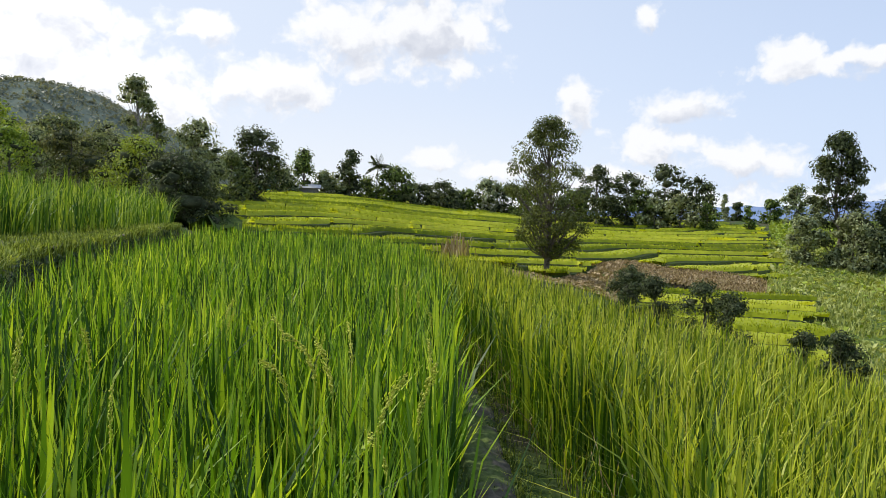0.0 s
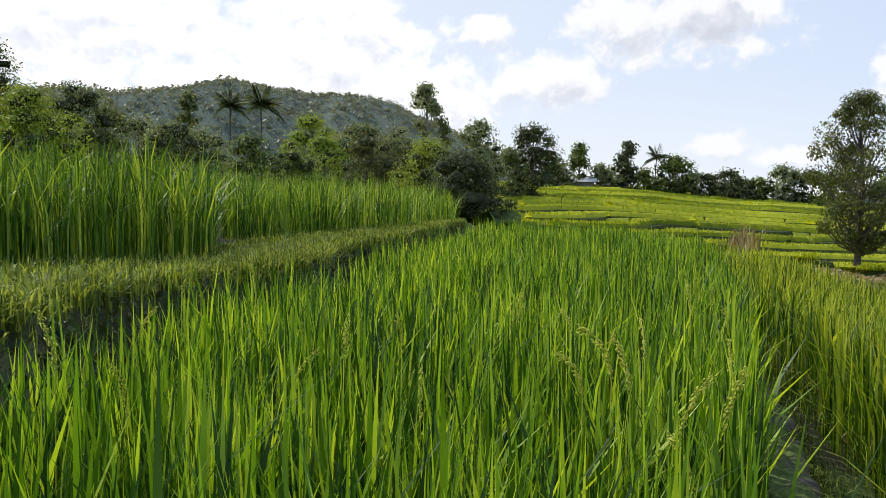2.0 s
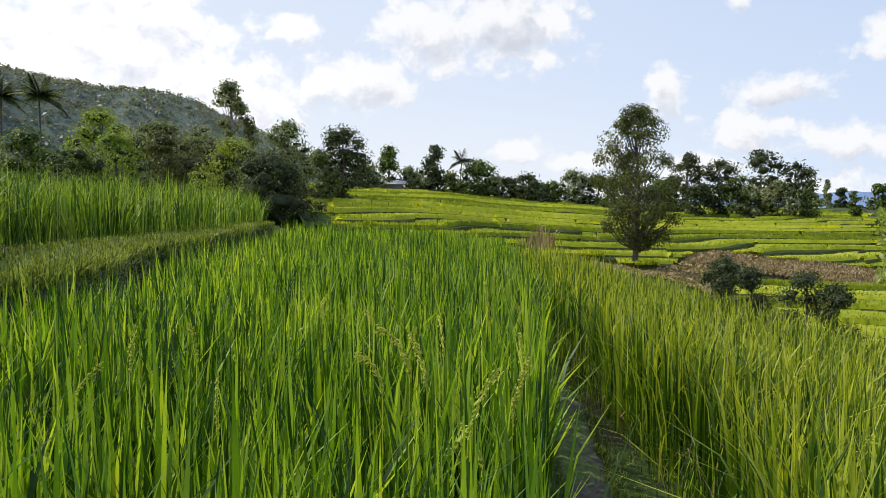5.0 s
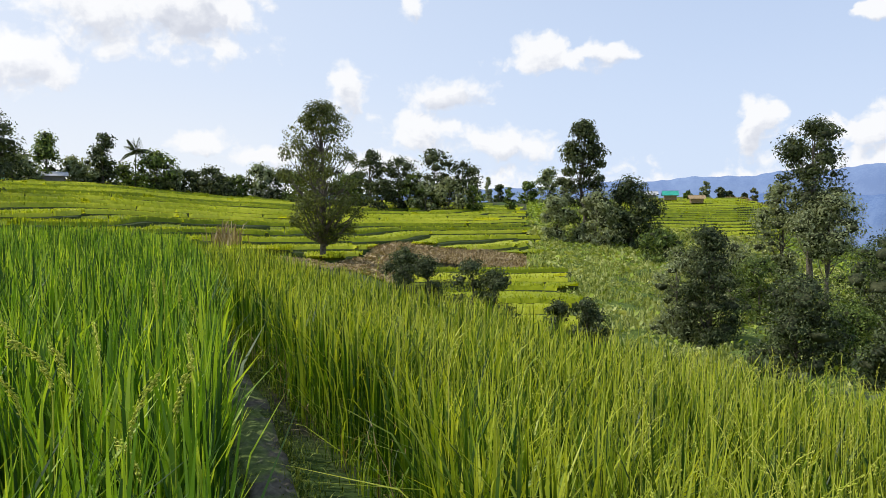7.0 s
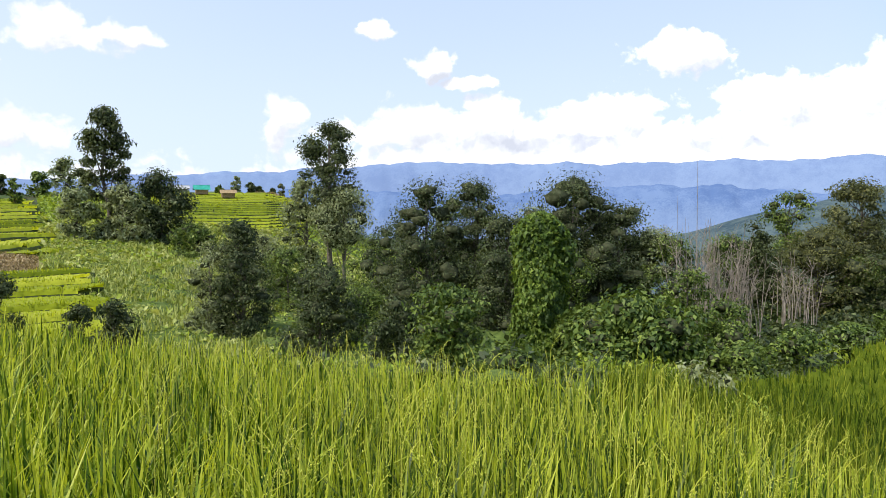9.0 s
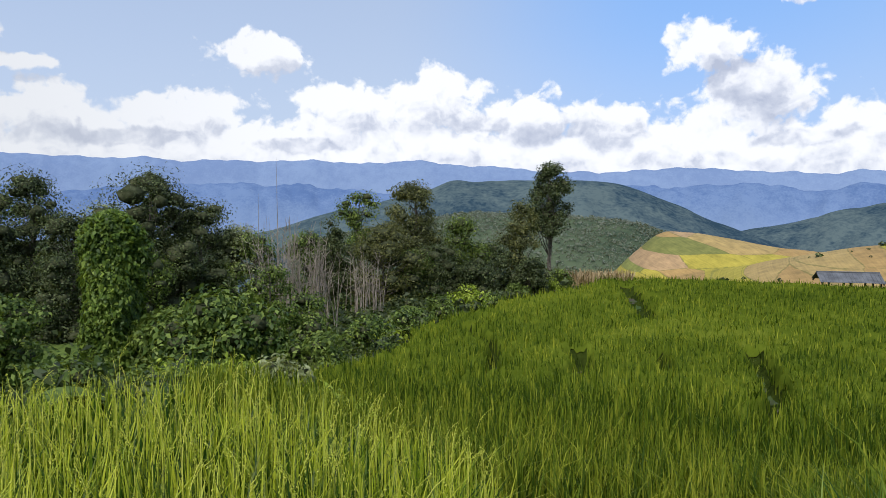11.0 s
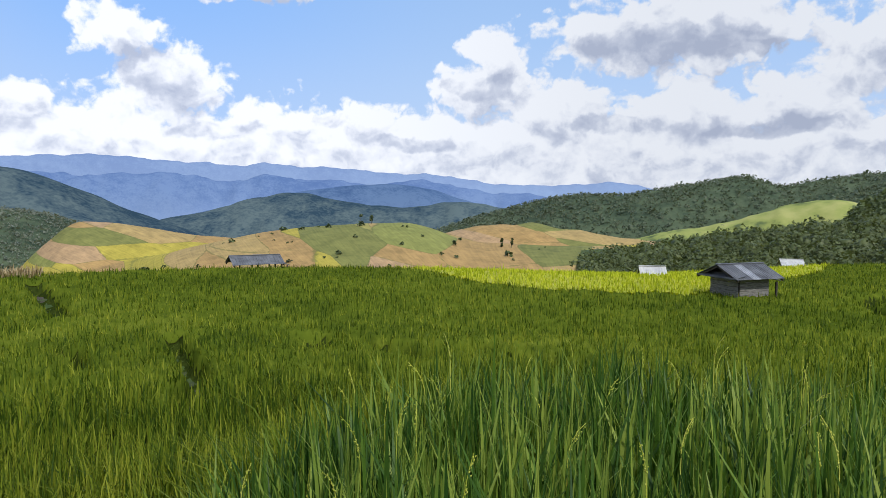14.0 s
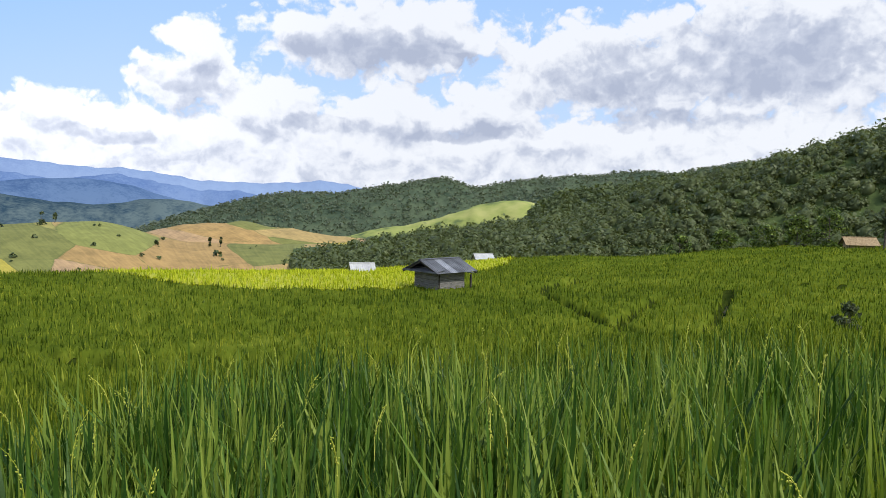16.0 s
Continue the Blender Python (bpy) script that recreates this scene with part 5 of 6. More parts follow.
# ---- undergrowth: low leaves over the ground of the hollow and the thickets ----
def undergrowth(label, a0, a1, r0, r1, count, high, leaf, seed, allow):
    r = np.random.default_rng(seed)
    a, d = r.uniform(a1, a0, count), np.sqrt(r.uniform(r0 * r0, r1 * r1, count))
    x, y = -np.sin(np.radians(a)) * d, np.cos(np.radians(a)) * d
    ok = allow(x, y, a, d)
    x, y, d = x[ok], y[ok], d[ok]
    swell = lambda px, py: high * (0.45 + 0.35 * wave(px, py, 5.0, seed) + 0.25 * wave(px, py, 1.9, seed + 1))
    z = land(x, y) + np.maximum(swell(x, y), 0.06) * r.uniform(0.75, 1.1, len(x))
    v, f = leaves(np.stack([x, y, z], -1), np.tile([0.0, 0.0, 0.4], (len(x), 1)), 0.07 + d * 0.0055, r)
    gx, gy = grid_around(a0, a1, int((a0 - a1) * 1.6), np.geomspace(r0, r1, 60))
    ga, gd = polar(gx, gy)
    gz = land(gx, gy) + np.maximum(swell(gx, gy), 0.06) * 0.6
    gf = only_inside(gx.shape, allow(gx, gy, ga, gd)) + len(v)
    me = mesh_from("undergrowth", np.concatenate([v, np.stack([gx, gy, gz], -1).reshape(-1, 3)]), [f, gf], leaf)
    me.materials.append(WEEDS)
    me.polygons.foreach_set("material_index", np.concatenate([np.zeros(len(f), np.int32), np.ones(len(gf), np.int32)]))
    return tagged(new("undergrowth", me), label, "undergrowth", kind="stuff")


def hollow(x, y, a, d):
    return (fields(x, y) == 0) & ~terrace(x, y)[2] & (d > b_edge(a) + 0.9) & (a > c_left(d) + 0.8) & (a > -100) & ((a < -24.5) | (d < 27) & (a < -14))


undergrowth("tangled green weeds and low shrubs in the hollow", -14, -56, 7.5, 190, 32000, 1.1, LEAF_BRIGHT, 31, hollow)
undergrowth("dark tangled weeds under the wood", -56, -100, 7.5, 120, 30000, 1.1, LEAF_DARK, 37, hollow)
undergrowth("low green vines along the edge of the rice", -30, -98, 7.3, 45, 60000, 1.1, LEAF_DARK, 32, lambda x, y, a, d: hollow(x, y, a, d) & (a > c_left(d) + 0.8) & ((d < b_edge(a) + 9) | (a < -76)))
undergrowth("dense green undergrowth below the village trees", 62, 15.5, 27, 230, 34000, 2.2, LEAF_MID, 33,
            lambda x, y, a, d: (d > np.where(a < 22, 33, 31)) & ((a > 19.3) | (d < 46)))
undergrowth("pale green maize field on the far slope", -31.5, -43, 92, 117, 16000, 1.4, MEADOW, 34, lambda x, y, a, d: d > 0)
undergrowth("rough grass and leafy weeds on the slope below the tall trees", -23, -56, 20, 110, 42000, 0.9, MEADOW, 35, hollow)
undergrowth("low brown weeds and dry grass on the bank below the terraces", -5, -29, 34, 68, 30000, 0.22, STRAW, 36,
            lambda x, y, a, d: ~terrace(x, y)[2] & (d > np.where(a > -14, 36, 54)))

# ---- huts ----
def box(bm, size, m):
    """A bevelled board or beam of that size at the pose m."""
    made = bmesh.ops.create_cube(bm, size=1.0)["verts"]
    bmesh.ops.scale(bm, vec=size, verts=made)
    bmesh.ops.transform(bm, matrix=m, verts=made)


def solid(name, boxes, material, parent, label=""):
    bm = bmesh.new()
    for size, m in boxes:
        box(bm, size, m)
    bmesh.ops.bevel(bm, geom=bm.edges[:], offset=0.008, segments=1, affect="EDGES")
    me = bpy.data.meshes.new(name)
    bm.to_mesh(me)
    bm.free()
    me.materials.append(material)
    return part(name, me, parent, label)


def hut(heading, d, turn, long, deep, wall, rise, roof, walling, label, lean_to=0.0, open_sides=False, lift=0.0, name="hut", sheet=0.8, pale=0):
    root = tagged(new(name), label, "hut", "huts in the fields")
    p = spot(heading, d, lift)
    root.matrix_world = pose(p.x, p.y, p.z, 0, 0, heading + turn)
    for i in (-1, 0, 1):
        for j in (-1, 1):
            solid("post", [((0.12, 0.12, wall), pose(i * (long / 2 - 0.08), j * (deep / 2 - 0.08), wall / 2))], WOOD_DARK, root)
    if not open_sides:
        rows = 7
        bh = wall * 0.9 / rows
        for i in range(rows):
            z = wall * 0.1 + bh * (i + 0.5)
            for j in (-1, 1):
                solid("board", [((long - 0.1, 0.03, bh * 0.94), pose(0, j * (deep / 2 + 0.01), z, j * 2))], walling, root)
                solid("board", [((0.03, deep - 0.1, bh * 0.94), pose(j * (long / 2 + 0.01), 0, z, 0, j * 2))], walling, root)
    over, half = 0.55, deep / 2 + 0.5
    tilt = math.degrees(math.atan2(rise, deep / 2))
    for j in (-1, 1):
        length = half / math.cos(radians(tilt))
        n = max(3, round((long + 2 * over) / sheet))
        w = (long + 2 * over) / n
        for i in range(n):
            x = -long / 2 - over + (i + 0.5) * w
            ribs = [((w * 1.02, length, 0.02), pose(x, j * half / 2, wall + rise - half / 2 * math.tan(radians(tilt)) + 0.006 * (i % 2), -j * tilt))]
            ribs += [((0.03, length, 0.03), pose(x + w * (q - 0.5), j * half / 2, wall + rise - half / 2 * math.tan(radians(tilt)) + 0.018, -j * tilt)) for q in (0.2, 0.5, 0.8)]
            solid("roof_sheet", ribs, ROOF_MID if pale and j == -1 and i == pale else roof, root)
    solid("ridge_cap", [((long + 2 * over, 0.22, 0.06), pose(0, 0, wall + rise + 0.02))], roof, root)
    for i in (-1, 1):
        for j in (-1, 1):
            solid("rafter", [((0.08, half * 1.05, 0.10), pose(i * (long / 2 + over - 0.1), j * half / 2, wall + rise - 0.1 - half / 2 * math.tan(radians(tilt)), -j * tilt))], WOOD_DARK, root)
    if pale:
        solid("pent_roof", [((0.7, deep + 0.8, 0.035), pose(-long / 2 - 0.22, 0, wall * 0.95, 0, -13)), ((0.06, deep + 0.8, 0.08), pose(-long / 2 - 0.55, 0, wall * 0.89))], roof, root)
    if lean_to:
        solid("lean_to_roof", [((lean_to, deep * 0.9, 0.04), pose(long / 2 + lean_to / 2 + 0.1, 0, wall * 0.82, 0, 14))], roof, root)
        for j in (-1, 1):
            solid("lean_to_post", [((0.1, 0.1, wall * 0.72), pose(long / 2 + lean_to - 0.1, j * deep * 0.4, wall * 0.36))], WOOD_DARK, root)
    return root


hut(-152.6, 42, 42, 2.0, 2.2, 1.70, 0.46, ROOF_GREY, WOOD_GREY, "weathered grey board field hut with a sheet-metal roof in the rice", lean_to=0.8, lift=0.2, sheet=0.55, pale=2)
hut(-115.5, 58, 14, 2.9, 1.9, 1.5, 0.40, ROOF_GREY, WOOD_GREY, "open-sided dark timber field shelter with a grey roof", lean_to=1.0, open_sides=True, lift=0.0, name="field_shelter")
hut(-146.4, 68, 10, 1.3, 1.1, 1.2, 0.45, ROOF_PALE, WOOD_GREY, "small distant hut with a pale roof")
hut(-156.0, 120, 18, 2.3, 2.0, 1.7, 0.65, ROOF_PALE, WOOD_GREY, "small distant hut with a whitish roof")
hut(11.0, 148, 0, 6.0, 3.0, 1.6, 0.6, ROOF_PALE, WOOD_GREY, "low hut with a white roof at the head of the terraces")
hut(-35.3, 190, 5, 2.9, 2.6, 1.6, 0.85, ROOF_GREEN, THATCH, "small house with a bright green roof on the hilltop")
hut(-33.9, 196, 5, 2.6, 2.0, 1.4, 0.6, ROOF_PALE, WOOD_GREY, "small pale-roofed hut on the hilltop")
hut(-37.2, 180, 8, 2.8, 2.4, 1.4, 0.6, THATCH, THATCH, "little straw-coloured field shed on the hill")


# ---- small things ----
def ears(name, label, spots, r, grains=46, size=1.0):
    """Drooping rice ears on thin stalks, grain by grain. spots: foot x, y, z, height."""
    bm_v, bm_f = [], []
    base = 0
    g = np.array([(0, 0, -1), (1, 0, 0), (0, 1, 0), (-1, 0, 0), (0, -1, 0), (0, 0, 1)], float)
    gf = np.array([(0, 2, 1), (0, 3, 2), (0, 4, 3), (0, 1, 4), (5, 1, 2), (5, 2, 3), (5, 3, 4), (5, 4, 1)])
    for x, y, z, h in spots:
        a = r.uniform(0, 6.283)
        out = np.array([math.cos(a), math.sin(a), 0])
        L = r.uniform(0.12, 0.19) * size
        droop = r.uniform(0.1, 0.85)
        t = np.linspace(0, 1, 9)
        turn = 1.45 - droop * 1.5 * t ** 1.3
        step = L / 8
        p = np.array([x, y, z + h]) + np.concatenate([[np.zeros(3)], np.cumsum(np.cos(turn[:-1])[:, None] * out * step + np.sin(turn[:-1])[:, None] * np.array([0, 0, 1.0]) * step, 0)])
        v, f = tubes([[(np.array([x, y, z + 0.3]), 0.0022), (p[0], 0.0018), *[(q, 0.0013) for q in p[2::2]]]], 3)
        f = np.concatenate([f[:, [0, 1, 2]], f[:, [0, 2, 3]]])
        bm_v.append(v), bm_f.append(f + base)
        base += len(v)
        u = r.uniform(0.05, 1, grains)
        strand = r.integers(0, 6, grains)
        fan = r.normal(0, 1, (6, 3)) * np.array([1, 1, 0.5])
        c = np.stack([np.interp(u, t, p[:, j]) for j in range(3)], -1) + fan[strand] * (0.013 * size * np.clip(u - 0.1, 0, 1) * (1.1 - u))[:, None] + r.normal(0, 0.0022 * size, (grains, 3))
        c[:, 2] -= 0.008 * size * u * (strand % 3)
        tilt = np.interp(u, t, turn) - r.uniform(0, 0.5, grains)
        ax = np.cos(tilt)[:, None] * out + np.sin(tilt)[:, None] * np.array([0, 0, 1.0])
        s1 = np.tile(np.cross(out, [0, 0, 1.0]), (grains, 1))
        s2 = np.cross(ax, s1)
        gv = c[:, None] + g[None, :, 2:] * ax[:, None] * 0.0050 * size + (g[None, :, :1] * s1[:, None] + g[None, :, 1:2] * s2[:, None]) * 0.0019 * size
        bm_v.append(gv.reshape(-1, 3))
        bm_f.append((gf[None] + (np.arange(grains) * 6)[:, None, None]).reshape(-1, 3) + base)
        base += grains * 6
    return tagged(new(name, mesh_from(name, np.concatenate(bm_v), np.concatenate(bm_f), GRAIN)), label, "rice", kind="stuff")


def ear_spots(count, r0, r1, a0, a1, which, r):
    a, d = np.radians(r.uniform(a0, a1, count)), np.sqrt(r.uniform(r0 * r0, r1 * r1, count))
    x, y = -np.sin(a) * d, np.cos(a) * d
    m = np.isin(fields(x, y), which)
    x, y = x[m], y[m]
    return list(zip(x, y, land(x, y), r.normal(0.94, 0.07, len(x))))


ear_rng = np.random.default_rng(44)
ears("rice_ears", "pale yellow-green drooping rice ears", ear_spots(26, 1.7, 4.5, -10, 55, (1,), ear_rng), ear_rng, 110, 1.3)
ears("rice_ears", "yellow ripening rice ears above the leaves", ear_spots(420, 1.5, 6.5, -92, 5, (2,), ear_rng), ear_rng, 22, 1.15)
ears("rice_ears", "dense yellow ears of the ripening rice", ear_spots(420, 1.8, 6.5, -92, -32, (2,), ear_rng), ear_rng, 15, 1.3)
ears("rice_ears", "pale rice ears standing above the leaves", ear_spots(90, 1.8, 6, -190, -112, (5,), ear_rng), ear_rng, 24, 1.1)
# the ears that hang over the path
ears("rice_ears", "heavy golden rice ears leaning out beside the path",
     [(x, y, float(land(x, y)), h) for x, y, h in ((-0.36, 2.15, 1.05), (-0.30, 2.1, 1.03), (-0.12, 1.9, 0.85), (-0.16, 1.95, 0.95), (-0.05, 2.0, 1.0), (-0.47, 2.3, 0.95))], ear_rng, 130, 1.2)


# the trodden path between the two near fields, and the bund of the upper terrace
def strip(name, label, line, wide, lift, material, category, seed, dome=0.05):
    """A worn strip of ground along a line of places, following the land."""
    line = np.array(line, float)
    seg = np.concatenate([[0], np.cumsum(np.hypot(*np.diff(line, axis=0).T))])
    n = int(seg[-1] / 0.06)
    t = np.linspace(0, seg[-1], n)
    x, y = np.interp(t, seg, line[:, 0]), np.interp(t, seg, line[:, 1])
    dx, dy = np.gradient(x), np.gradient(y)
    ln = np.hypot(dx, dy)
    across = np.linspace(-1, 1, 11)
    w = wide * (1 + 0.15 * np.sin(t * 2.3) + 0.1 * np.sin(t * 5.1))
    gx = x[:, None] + (dy / ln)[:, None] * across[None] * w[:, None] / 2
    gy = y[:, None] - (dx / ln)[:, None] * across[None] * w[:, None] / 2
    r = np.random.default_rng(seed)
    gz = land(gx, gy) + lift + dome * (1 - across[None] ** 2) + r.normal(0, 0.010, gx.shape) + 0.025 * wave(gx, gy, 0.5, seed) - 0.08 * (np.abs(across[None]) > 0.99)
    return tagged(new(name, mesh_from(name, np.stack([gx, gy, gz], -1).reshape(-1, 3), grid_faces(n, 11)[:, ::-1], material, True)), label, category, kind="structure")


py_ = np.linspace(-3.0, 14, 32)
strip("path", "narrow trodden earth path with patches of moss", np.stack([path_x(py_) + 0.02, py_], -1), 0.38, 0.03, PATH, "path", 5, 0.025)
by_ = np.linspace(-9, 21, 50)
bx_ = -2.75 - 0.245 * (by_ - 2.0) + 0.12 * np.sin(by_ * 1.3)
strip("bund", "grassy earth bund along the upper terrace", np.stack([bx_ - 1.15, by_], -1), 1.75, 0.012, BUND_GRASS, "bund", 6)


def weeds(label, x, y, tall, wide, lean, material, r, lift=0.0):
    return rice_object("grass", label, [blades(x, y, land(x, y) - 0.01 + lift, tall, wide, lean, r)], material)


wr = np.random.default_rng(71)
n = 60000
wy = wr.uniform(-2, 21, n)
edge = np.where(wr.uniform(0, 1, n) < 0.55, wr.normal(0.46, 0.12, n), wr.uniform(0.35, 1.9, n))
wx = -2.75 - 0.245 * (wy - 2.0) + 0.12 * np.sin(wy * 1.3) - edge
weeds("short pale grass on the bund", wx, wy, wr.uniform(0.04, 0.2, n), wr.uniform(0.008, 0.018, n), 0.7, TURF, wr)
n = 14000
wy = wr.uniform(0.5, 11, n)
wx = path_x(wy) + np.where(wr.uniform(0, 1, n) < 0.5, wr.normal(0.16, 0.07, n), wr.normal(0.05, 0.24, n))
weeds("short weeds along the trodden path", wx, wy, wr.uniform(0.015, 0.08, n), wr.uniform(0.004, 0.010, n), 0.9, TURF, wr)
for n, tuft, label in ((1500, RICE_RIPE, "low green rice leaves hanging into the ditch"), (160, STRAW, "dry yellow rice leaves drooping into the ditch")):
    wy = wr.uniform(1.5, 11, n)
    wx = path_x(wy) + np.interp(wy, [2, 3.5, 5, 7, 10], [0.55, 0.62, 0.55, 0.36, 0.08]) + wr.uniform(-0.10, 0.22, n)
    weeds(label, wx, wy, wr.uniform(0.15, 0.6, n), wr.uniform(0.005, 0.010, n), 0.75, tuft, wr)
# broad-leaved creepers on the face of the bank
n = 11000
wy = wr.uniform(0.5, 20, n)
side = wr.uniform(-0.12, 0.26, n)
wx = -2.75 - 0.245 * (wy - 2.0) + 0.12 * np.sin(wy * 1.3) - side
v, f = leaves(np.stack([wx, wy, land(wx, wy) + wr.uniform(0.0, 0.09, n)], -1), np.tile([0.5, -0.3, 0.5], (n, 1)), np.full(n, 0.06), wr)
tagged(new("creepers", mesh_from("creepers", v, f, LEAF_DARK)), "leafy creepers on the face of the earth bank", "creepers", kind="stuff")
# dry red-brown grass on the bank between the terraces, and in the slope
n = 8000
wa, wd = wr.uniform(-27.5, -11.0, n), wr.uniform(55.5, 66.5, n)
wx, wy = -np.sin(np.radians(wa)) * wd, np.cos(np.radians(wa)) * wd
weeds("dry reddish-brown grass on the bank between the terraces", wx, wy, wr.uniform(0.1, 0.28, n), wr.uniform(0.06, 0.12, n), 0.6, STRAW, wr, 0.1)
n = 170
wa, wd = wr.normal(-1.1, 0.55, n), wr.normal(50, 0.9, n)
wx, wy = -np.sin(np.radians(wa)) * wd, np.cos(np.radians(wa)) * wd
weeds("tall dry reddish weeds at the foot of the terraces", wx, wy, wr.uniform(0.8, 2.2, n), wr.uniform(0.05, 0.09, n), 0.3, STRAW, wr, 0.1)
n = 5000
wa, wd = wr.uniform(-101, -95, n), wr.uniform(48, 62, n)
wx, wy = -np.sin(np.radians(wa)) * wd, np.cos(np.radians(wa)) * wd
weeds("dry brown weeds at the corner of the lower field", wx, wy, wr.uniform(0.6, 1.5, n), wr.uniform(0.05, 0.09, n), 0.35, STRAW, wr)


# rough pale grass on the slope between the terraces and the wood
n = 26000
wa, wd = wr.uniform(-40, -24, n), wr.uniform(24, 84, n)
wx, wy = -np.sin(np.radians(wa)) * wd, np.cos(np.radians(wa)) * wd
ok = hollow(wx, wy, wa, wd) & (wave(wx, wy, 9.0, 77) > -0.35)
wx, wy = wx[ok], wy[ok]
weeds("rough yellow-green grass on the slope", wx, wy, wr.uniform(0.25, 0.8, len(wx)), wr.uniform(0.05, 0.10, len(wx)), 0.4, MEADOW, wr, 0.1)


# a bamboo pole lies along the bund
pole = tagged(new("bamboo_pole"), "long pale bamboo pole lying along the bund", "pole")
pts = []
for y in np.linspace(9.0, 18.5, 10):
    x = -2.75 - 0.245 * (y - 2.0) - 0.42
    pts.append((np.array([x, y, float(land(x, y)) + 0.07]), 0.020))
v, f = tubes([pts], 8)
part("cane", mesh_from("cane", v, f, TWIG, True), pole)


# a dead trunk smothered in ivy
def ivy_pillar(heading, d, top, wide, label):
    r = np.random.default_rng(17)
    base = spot(heading, d, -0.1)
    h = top - base.z
    root = tagged(new("ivy_covered_tree"), label, "tree")
    root.location = base
    v, f = tubes([[(np.array([0.05 * math.sin(3 * t), 0, h * 0.94 * t]), 0.16 - 0.08 * t) for t in np.linspace(0, 1, 7)]], 8)
    part("trunk", mesh_from("trunk", v, f, BARK, True), root)
    n = 17000
    t, a = r.uniform(0, 1, n), r.uniform(0, 6.283, n)
    rad = wide / 2 * (0.78 + 0.16 * t + 0.09 * np.sin(a * 3 + t * 7) + 0.07 * np.sin(a * 2 - t * 11)) * np.sqrt(np.clip(1.0 - np.clip((t - 0.74) / 0.26, 0, 1) ** 2.2, 0.0, 1))
    rad = rad * (1 + 0.10 * np.sin(a * 7 + 5 * np.sin(t * 19)) * np.sin(t * 31 + a) + r.normal(0, 0.07, n))
    out = np.stack([np.cos(a), np.sin(a), 0.25 + np.clip(t - 0.8, 0, 1) * 3], -1)
    p = np.stack([np.cos(a) * rad, np.sin(a) * rad, t * h], -1)
    v, f = leaves(p, out, np.full(n, 0.11), r, 0.5, 0.8)
    tt, aa = np.meshgrid(np.linspace(0, 1, 30), np.linspace(0, 6.283, 25), indexing="ij")
    rr = wide / 2 * 0.9 * (0.78 + 0.16 * tt + 0.09 * np.sin(aa * 3 + tt * 7) + 0.07 * np.sin(aa * 2 - tt * 11)) * np.sqrt(np.clip(1.0 - np.clip((tt - 0.74) / 0.26, 0, 1) ** 2.2, 0.0, 1))
    cv = np.stack([np.cos(aa) * rr, np.sin(aa) * rr, tt * h * 0.98], -1).reshape(-1, 3)
    part("ivy", mesh_from("ivy", np.concatenate([v, cv]), [f, grid_faces(30, 25) + len(v)], IVY), root, "dense bright green climbing leaves")


ivy_pillar(-61.7, 22, 1.45, 1.75, "dead trunk smothered in bright green ivy")


# dry leafless stems and canes
def dry_stems(heading, d, top, wide, count, label, seed):
    r = np.random.default_rng(seed)
    base = spot(heading, d, -0.1)
    root = tagged(new("dry_shrub"), label, "shrub")
    root.location = base
    h = top - base.z
    stems = []
    for _ in range(count):
        x0, y0 = r.normal(0, wide * 0.22, 2)
        a, s, hh = r.uniform(0, 6.283), r.uniform(0.02, 0.25), h * r.uniform(0.6, 1.05)
        q = [np.array([x0 + math.cos(a) * s * hh * t * t, y0 + math.sin(a) * s * hh * t * t, hh * t]) for t in (0, 0.35, 0.7, 1.0)]
        stems.append([(p, 0.022 * (1.15 - t)) for p, t in zip(q, (0, 0.35, 0.7, 1.0))])
        for _ in range(4):
            t = r.uniform(0.35, 0.9)
            p = q[1] * (1 - t) + q[3] * t
            e = p + np.array([r.normal(0, 0.35), r.normal(0, 0.35), r.uniform(0.15, 0.6)]) * h * 0.16
            stems.append([(p, 0.010), ((p + e) / 2 + r.normal(0, 0.02, 3), 0.008), (e, 0.004)])
    for i in range(0, len(stems), 5):
        v, f = tubes(stems[i:i + 5], 4)
        part("stem", mesh_from("stem", v, f, TWIG), root)


dry_stems(-74.3, 28, 1.0, 2.6, 60, "tangle of pale leafless stems among the trees", 3)
dry_stems(-76.2, 29, 0.3, 2.4, 40, "pale dry stems leaning among green leaves", 4)
dry_stems(-80.0, 32, -0.3, 2.4, 30, "dry brownish stems in the thicket", 5)
for az, dd, top, tilt in ((-73.4, 27, 3.3, -0.02), (-71.9, 27, 2.0, 0.01)):
    cane = tagged(new("bamboo_cane"), "thin tall bare bamboo cane above the thicket", "cane")
    cane.location = spot(az, dd, -0.1)
    hh = top - cane.location.z
    v, f = tubes([[(np.array([tilt * hh * t, 0, hh * t]), 0.028 * (1.1 - t)) for t in (0, 0.3, 0.6, 1.0)]], 5)
    part("stalk", mesh_from("stalk", v, f, TWIG), cane)

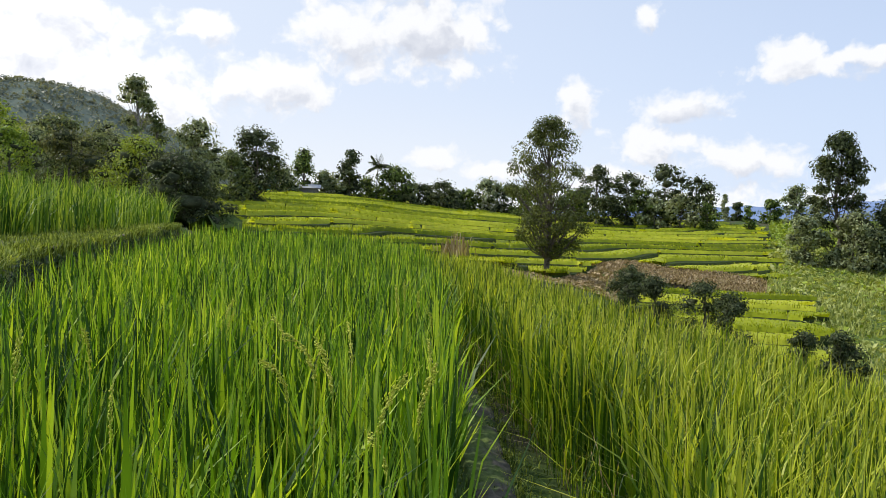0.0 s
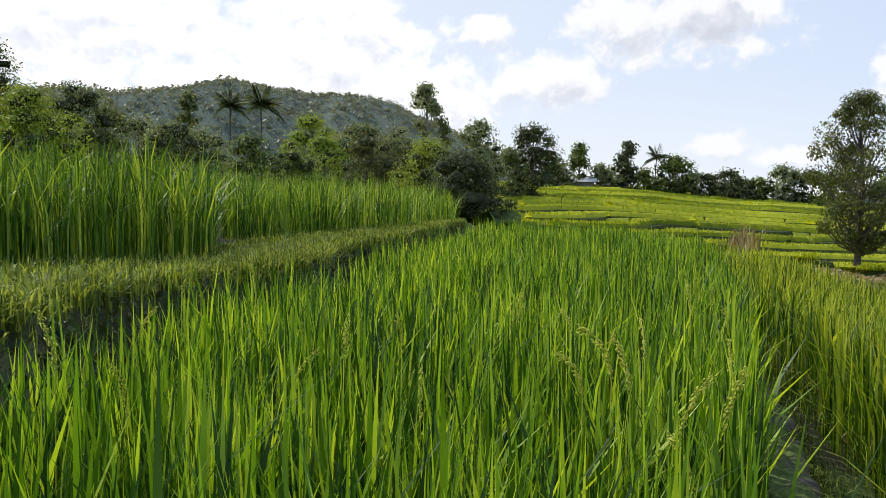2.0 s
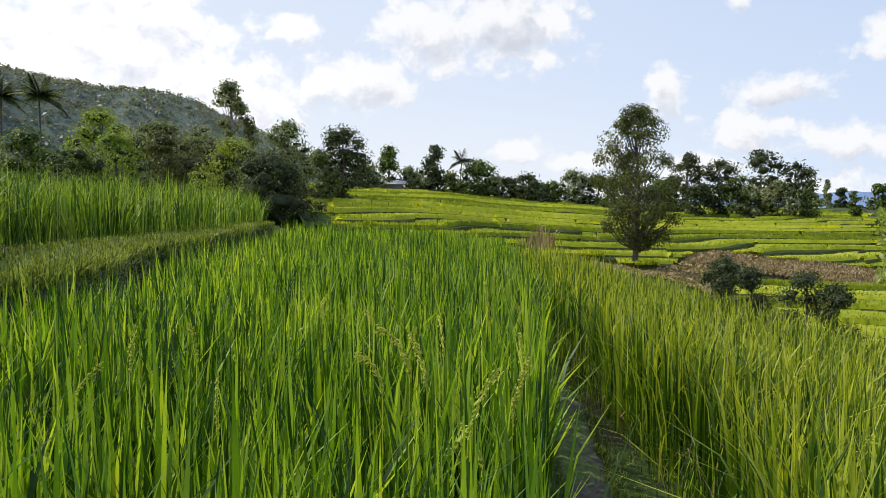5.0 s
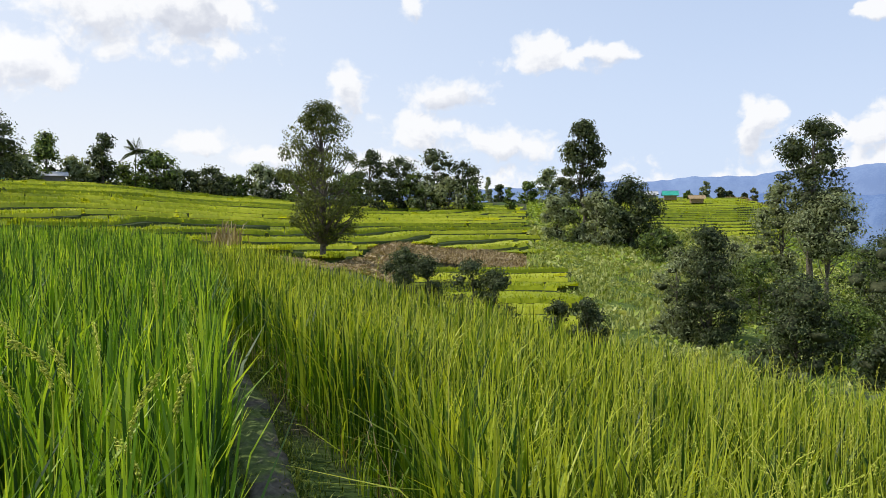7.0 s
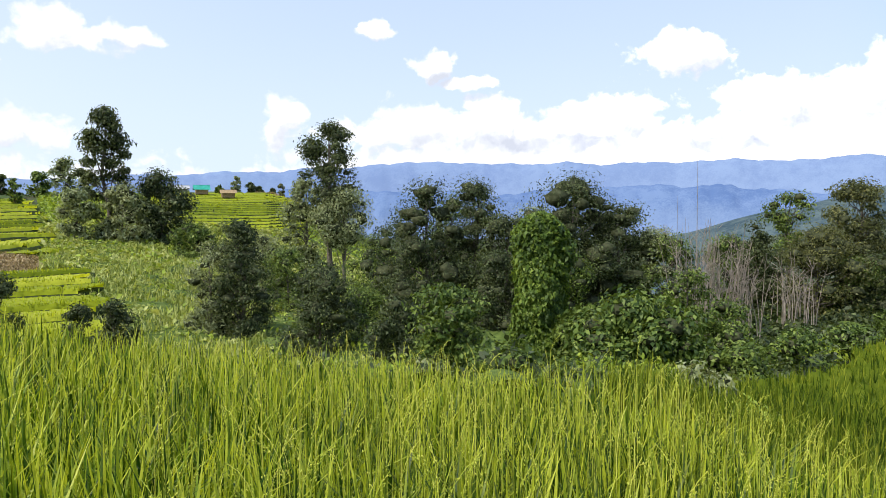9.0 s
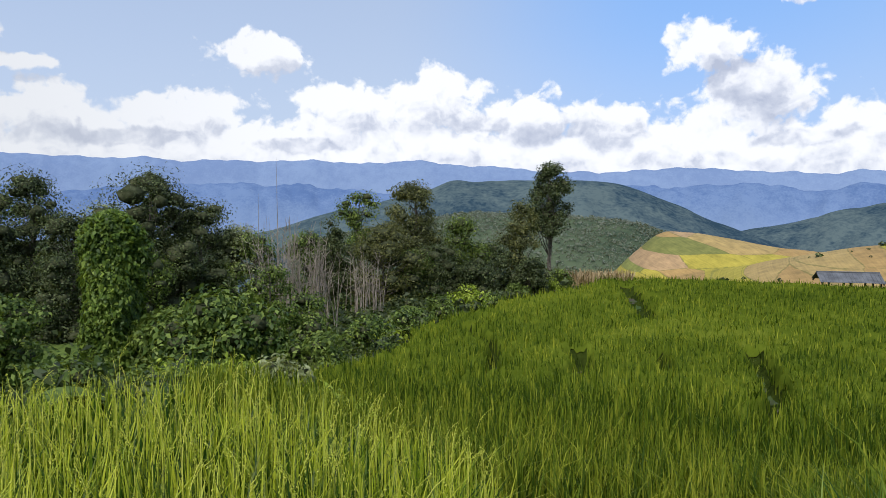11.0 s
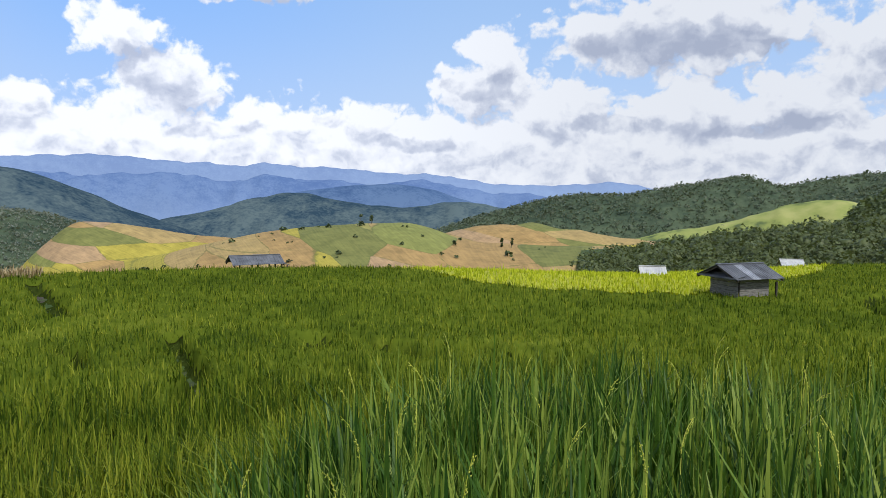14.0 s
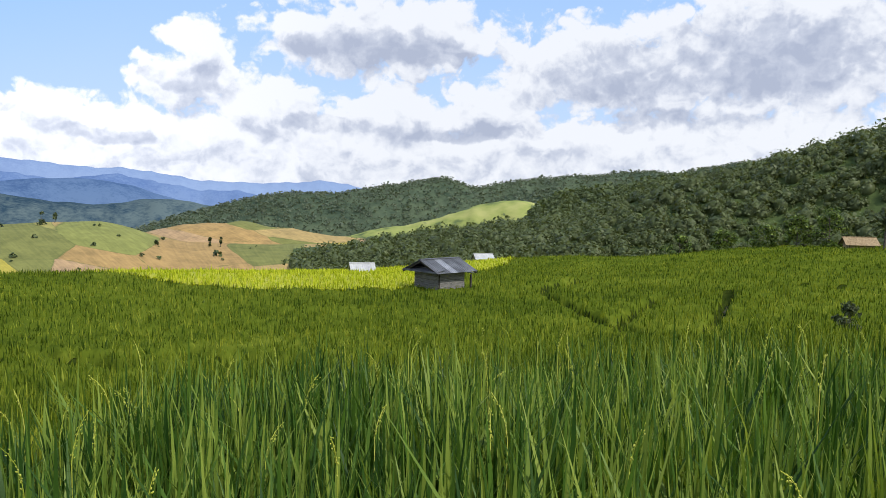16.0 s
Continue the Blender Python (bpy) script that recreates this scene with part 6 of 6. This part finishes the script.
# far trees that stand out on the crop hill
for az, dd, low, high, wide in ((-124.4, 425, -2.1, -1.55, 5.0), (-123.6, 425, -2.1, -1.45, 5.0), (-120.5, 400, -3.75, -3.25, 3.2), (-131.0, 395, -4.0, -3.5, 3.2), (-118.6, 390, -4.3, -3.9, 3.0), (-119.8, 385, -4.5, -4.2, 2.6), (-134.8, 420, -4.0, -3.3, 2.6), (-135.6, 420, -3.9, -3.3, 2.4)):
    tree(az, dd, EYE + dd * math.tan(radians(high)), wide, LEAF_DARK, "small dark tree on the crop-patched hill", foot=EYE + dd * math.tan(radians(low)), count=260, clumps=8, bare=0.0)

# the hamlet at the edge of the wood
hut(-182.8, 108, 20, 3.0, 2.2, 1.5, 0.7, THATCH, THATCH, "small brown farmhouse at the edge of the wood")
palm(-184.3, 100, 0.6, 4.0, "young palm beside the farmhouse", 9)
for az, dd, top, wide in ((-181.0, 115, 1.2, 5), (-179.0, 118, 0.0, 5), (-185.5, 118, 3.0, 6), (-177, 120, -1.2, 5), (-174, 122, -2.5, 5), (-171, 124, -3.6, 5)):
    tree(az, dd, top, wide, LEAF_MID, "leafy tree at the edge of the wood", count=900, clumps=16, bare=0.0)

# netting round a seed bed at the head of the terraces
net = tagged(new("net_fence"), "turquoise net fence beside the white-roofed hut", "fence")
net.location = spot(14.6, 118, 0.6)
for i in range(5):
    solid("post", [((0.08, 0.08, 1.3), pose(-2.4 + 1.2 * i, 0, 0.5))], WOOD_DARK, net)
    if i < 4:
        solid("net_panel", [((1.1, 0.03, 0.9), pose(-1.8 + 1.2 * i, 0, 0.6))], NET, net)

# bushes and a bare tree on the skyline of the far terraces
for az, dd, top, wide, leaf, share in ((-37.8, 205, 10.9, 3.0, LEAF_GREY, 0.0), (-38.85, 206, 9.2, 3.0, LEAF_DARK, 0.0), (-39.5, 207, 8.2, 2.4, LEAF_DARK, 0.0), (-40.5, 208, 7.7, 2.6, LEAF_DARK, 0.0), (-41.15, 204, 8.8, 2.2, LEAF_BROWN, 0.6), (-42.3, 207, 7.6, 3.0, LEAF_DARK, 0.0), (-36.6, 196, 8.0, 2.4, LEAF_MID, 0.0)):
    tree(az, dd, top, wide, leaf, "small tree on the skyline of the far terraces", group="skyline trees", count=420, clumps=10, bare=0.15, open_=share)
undergrowth("dry tan stubble field on the hilltop", -39.2, -44.5, 200, 216, 3500, 0.6, STRAW, 38, lambda x, y, a, d: d > 0)
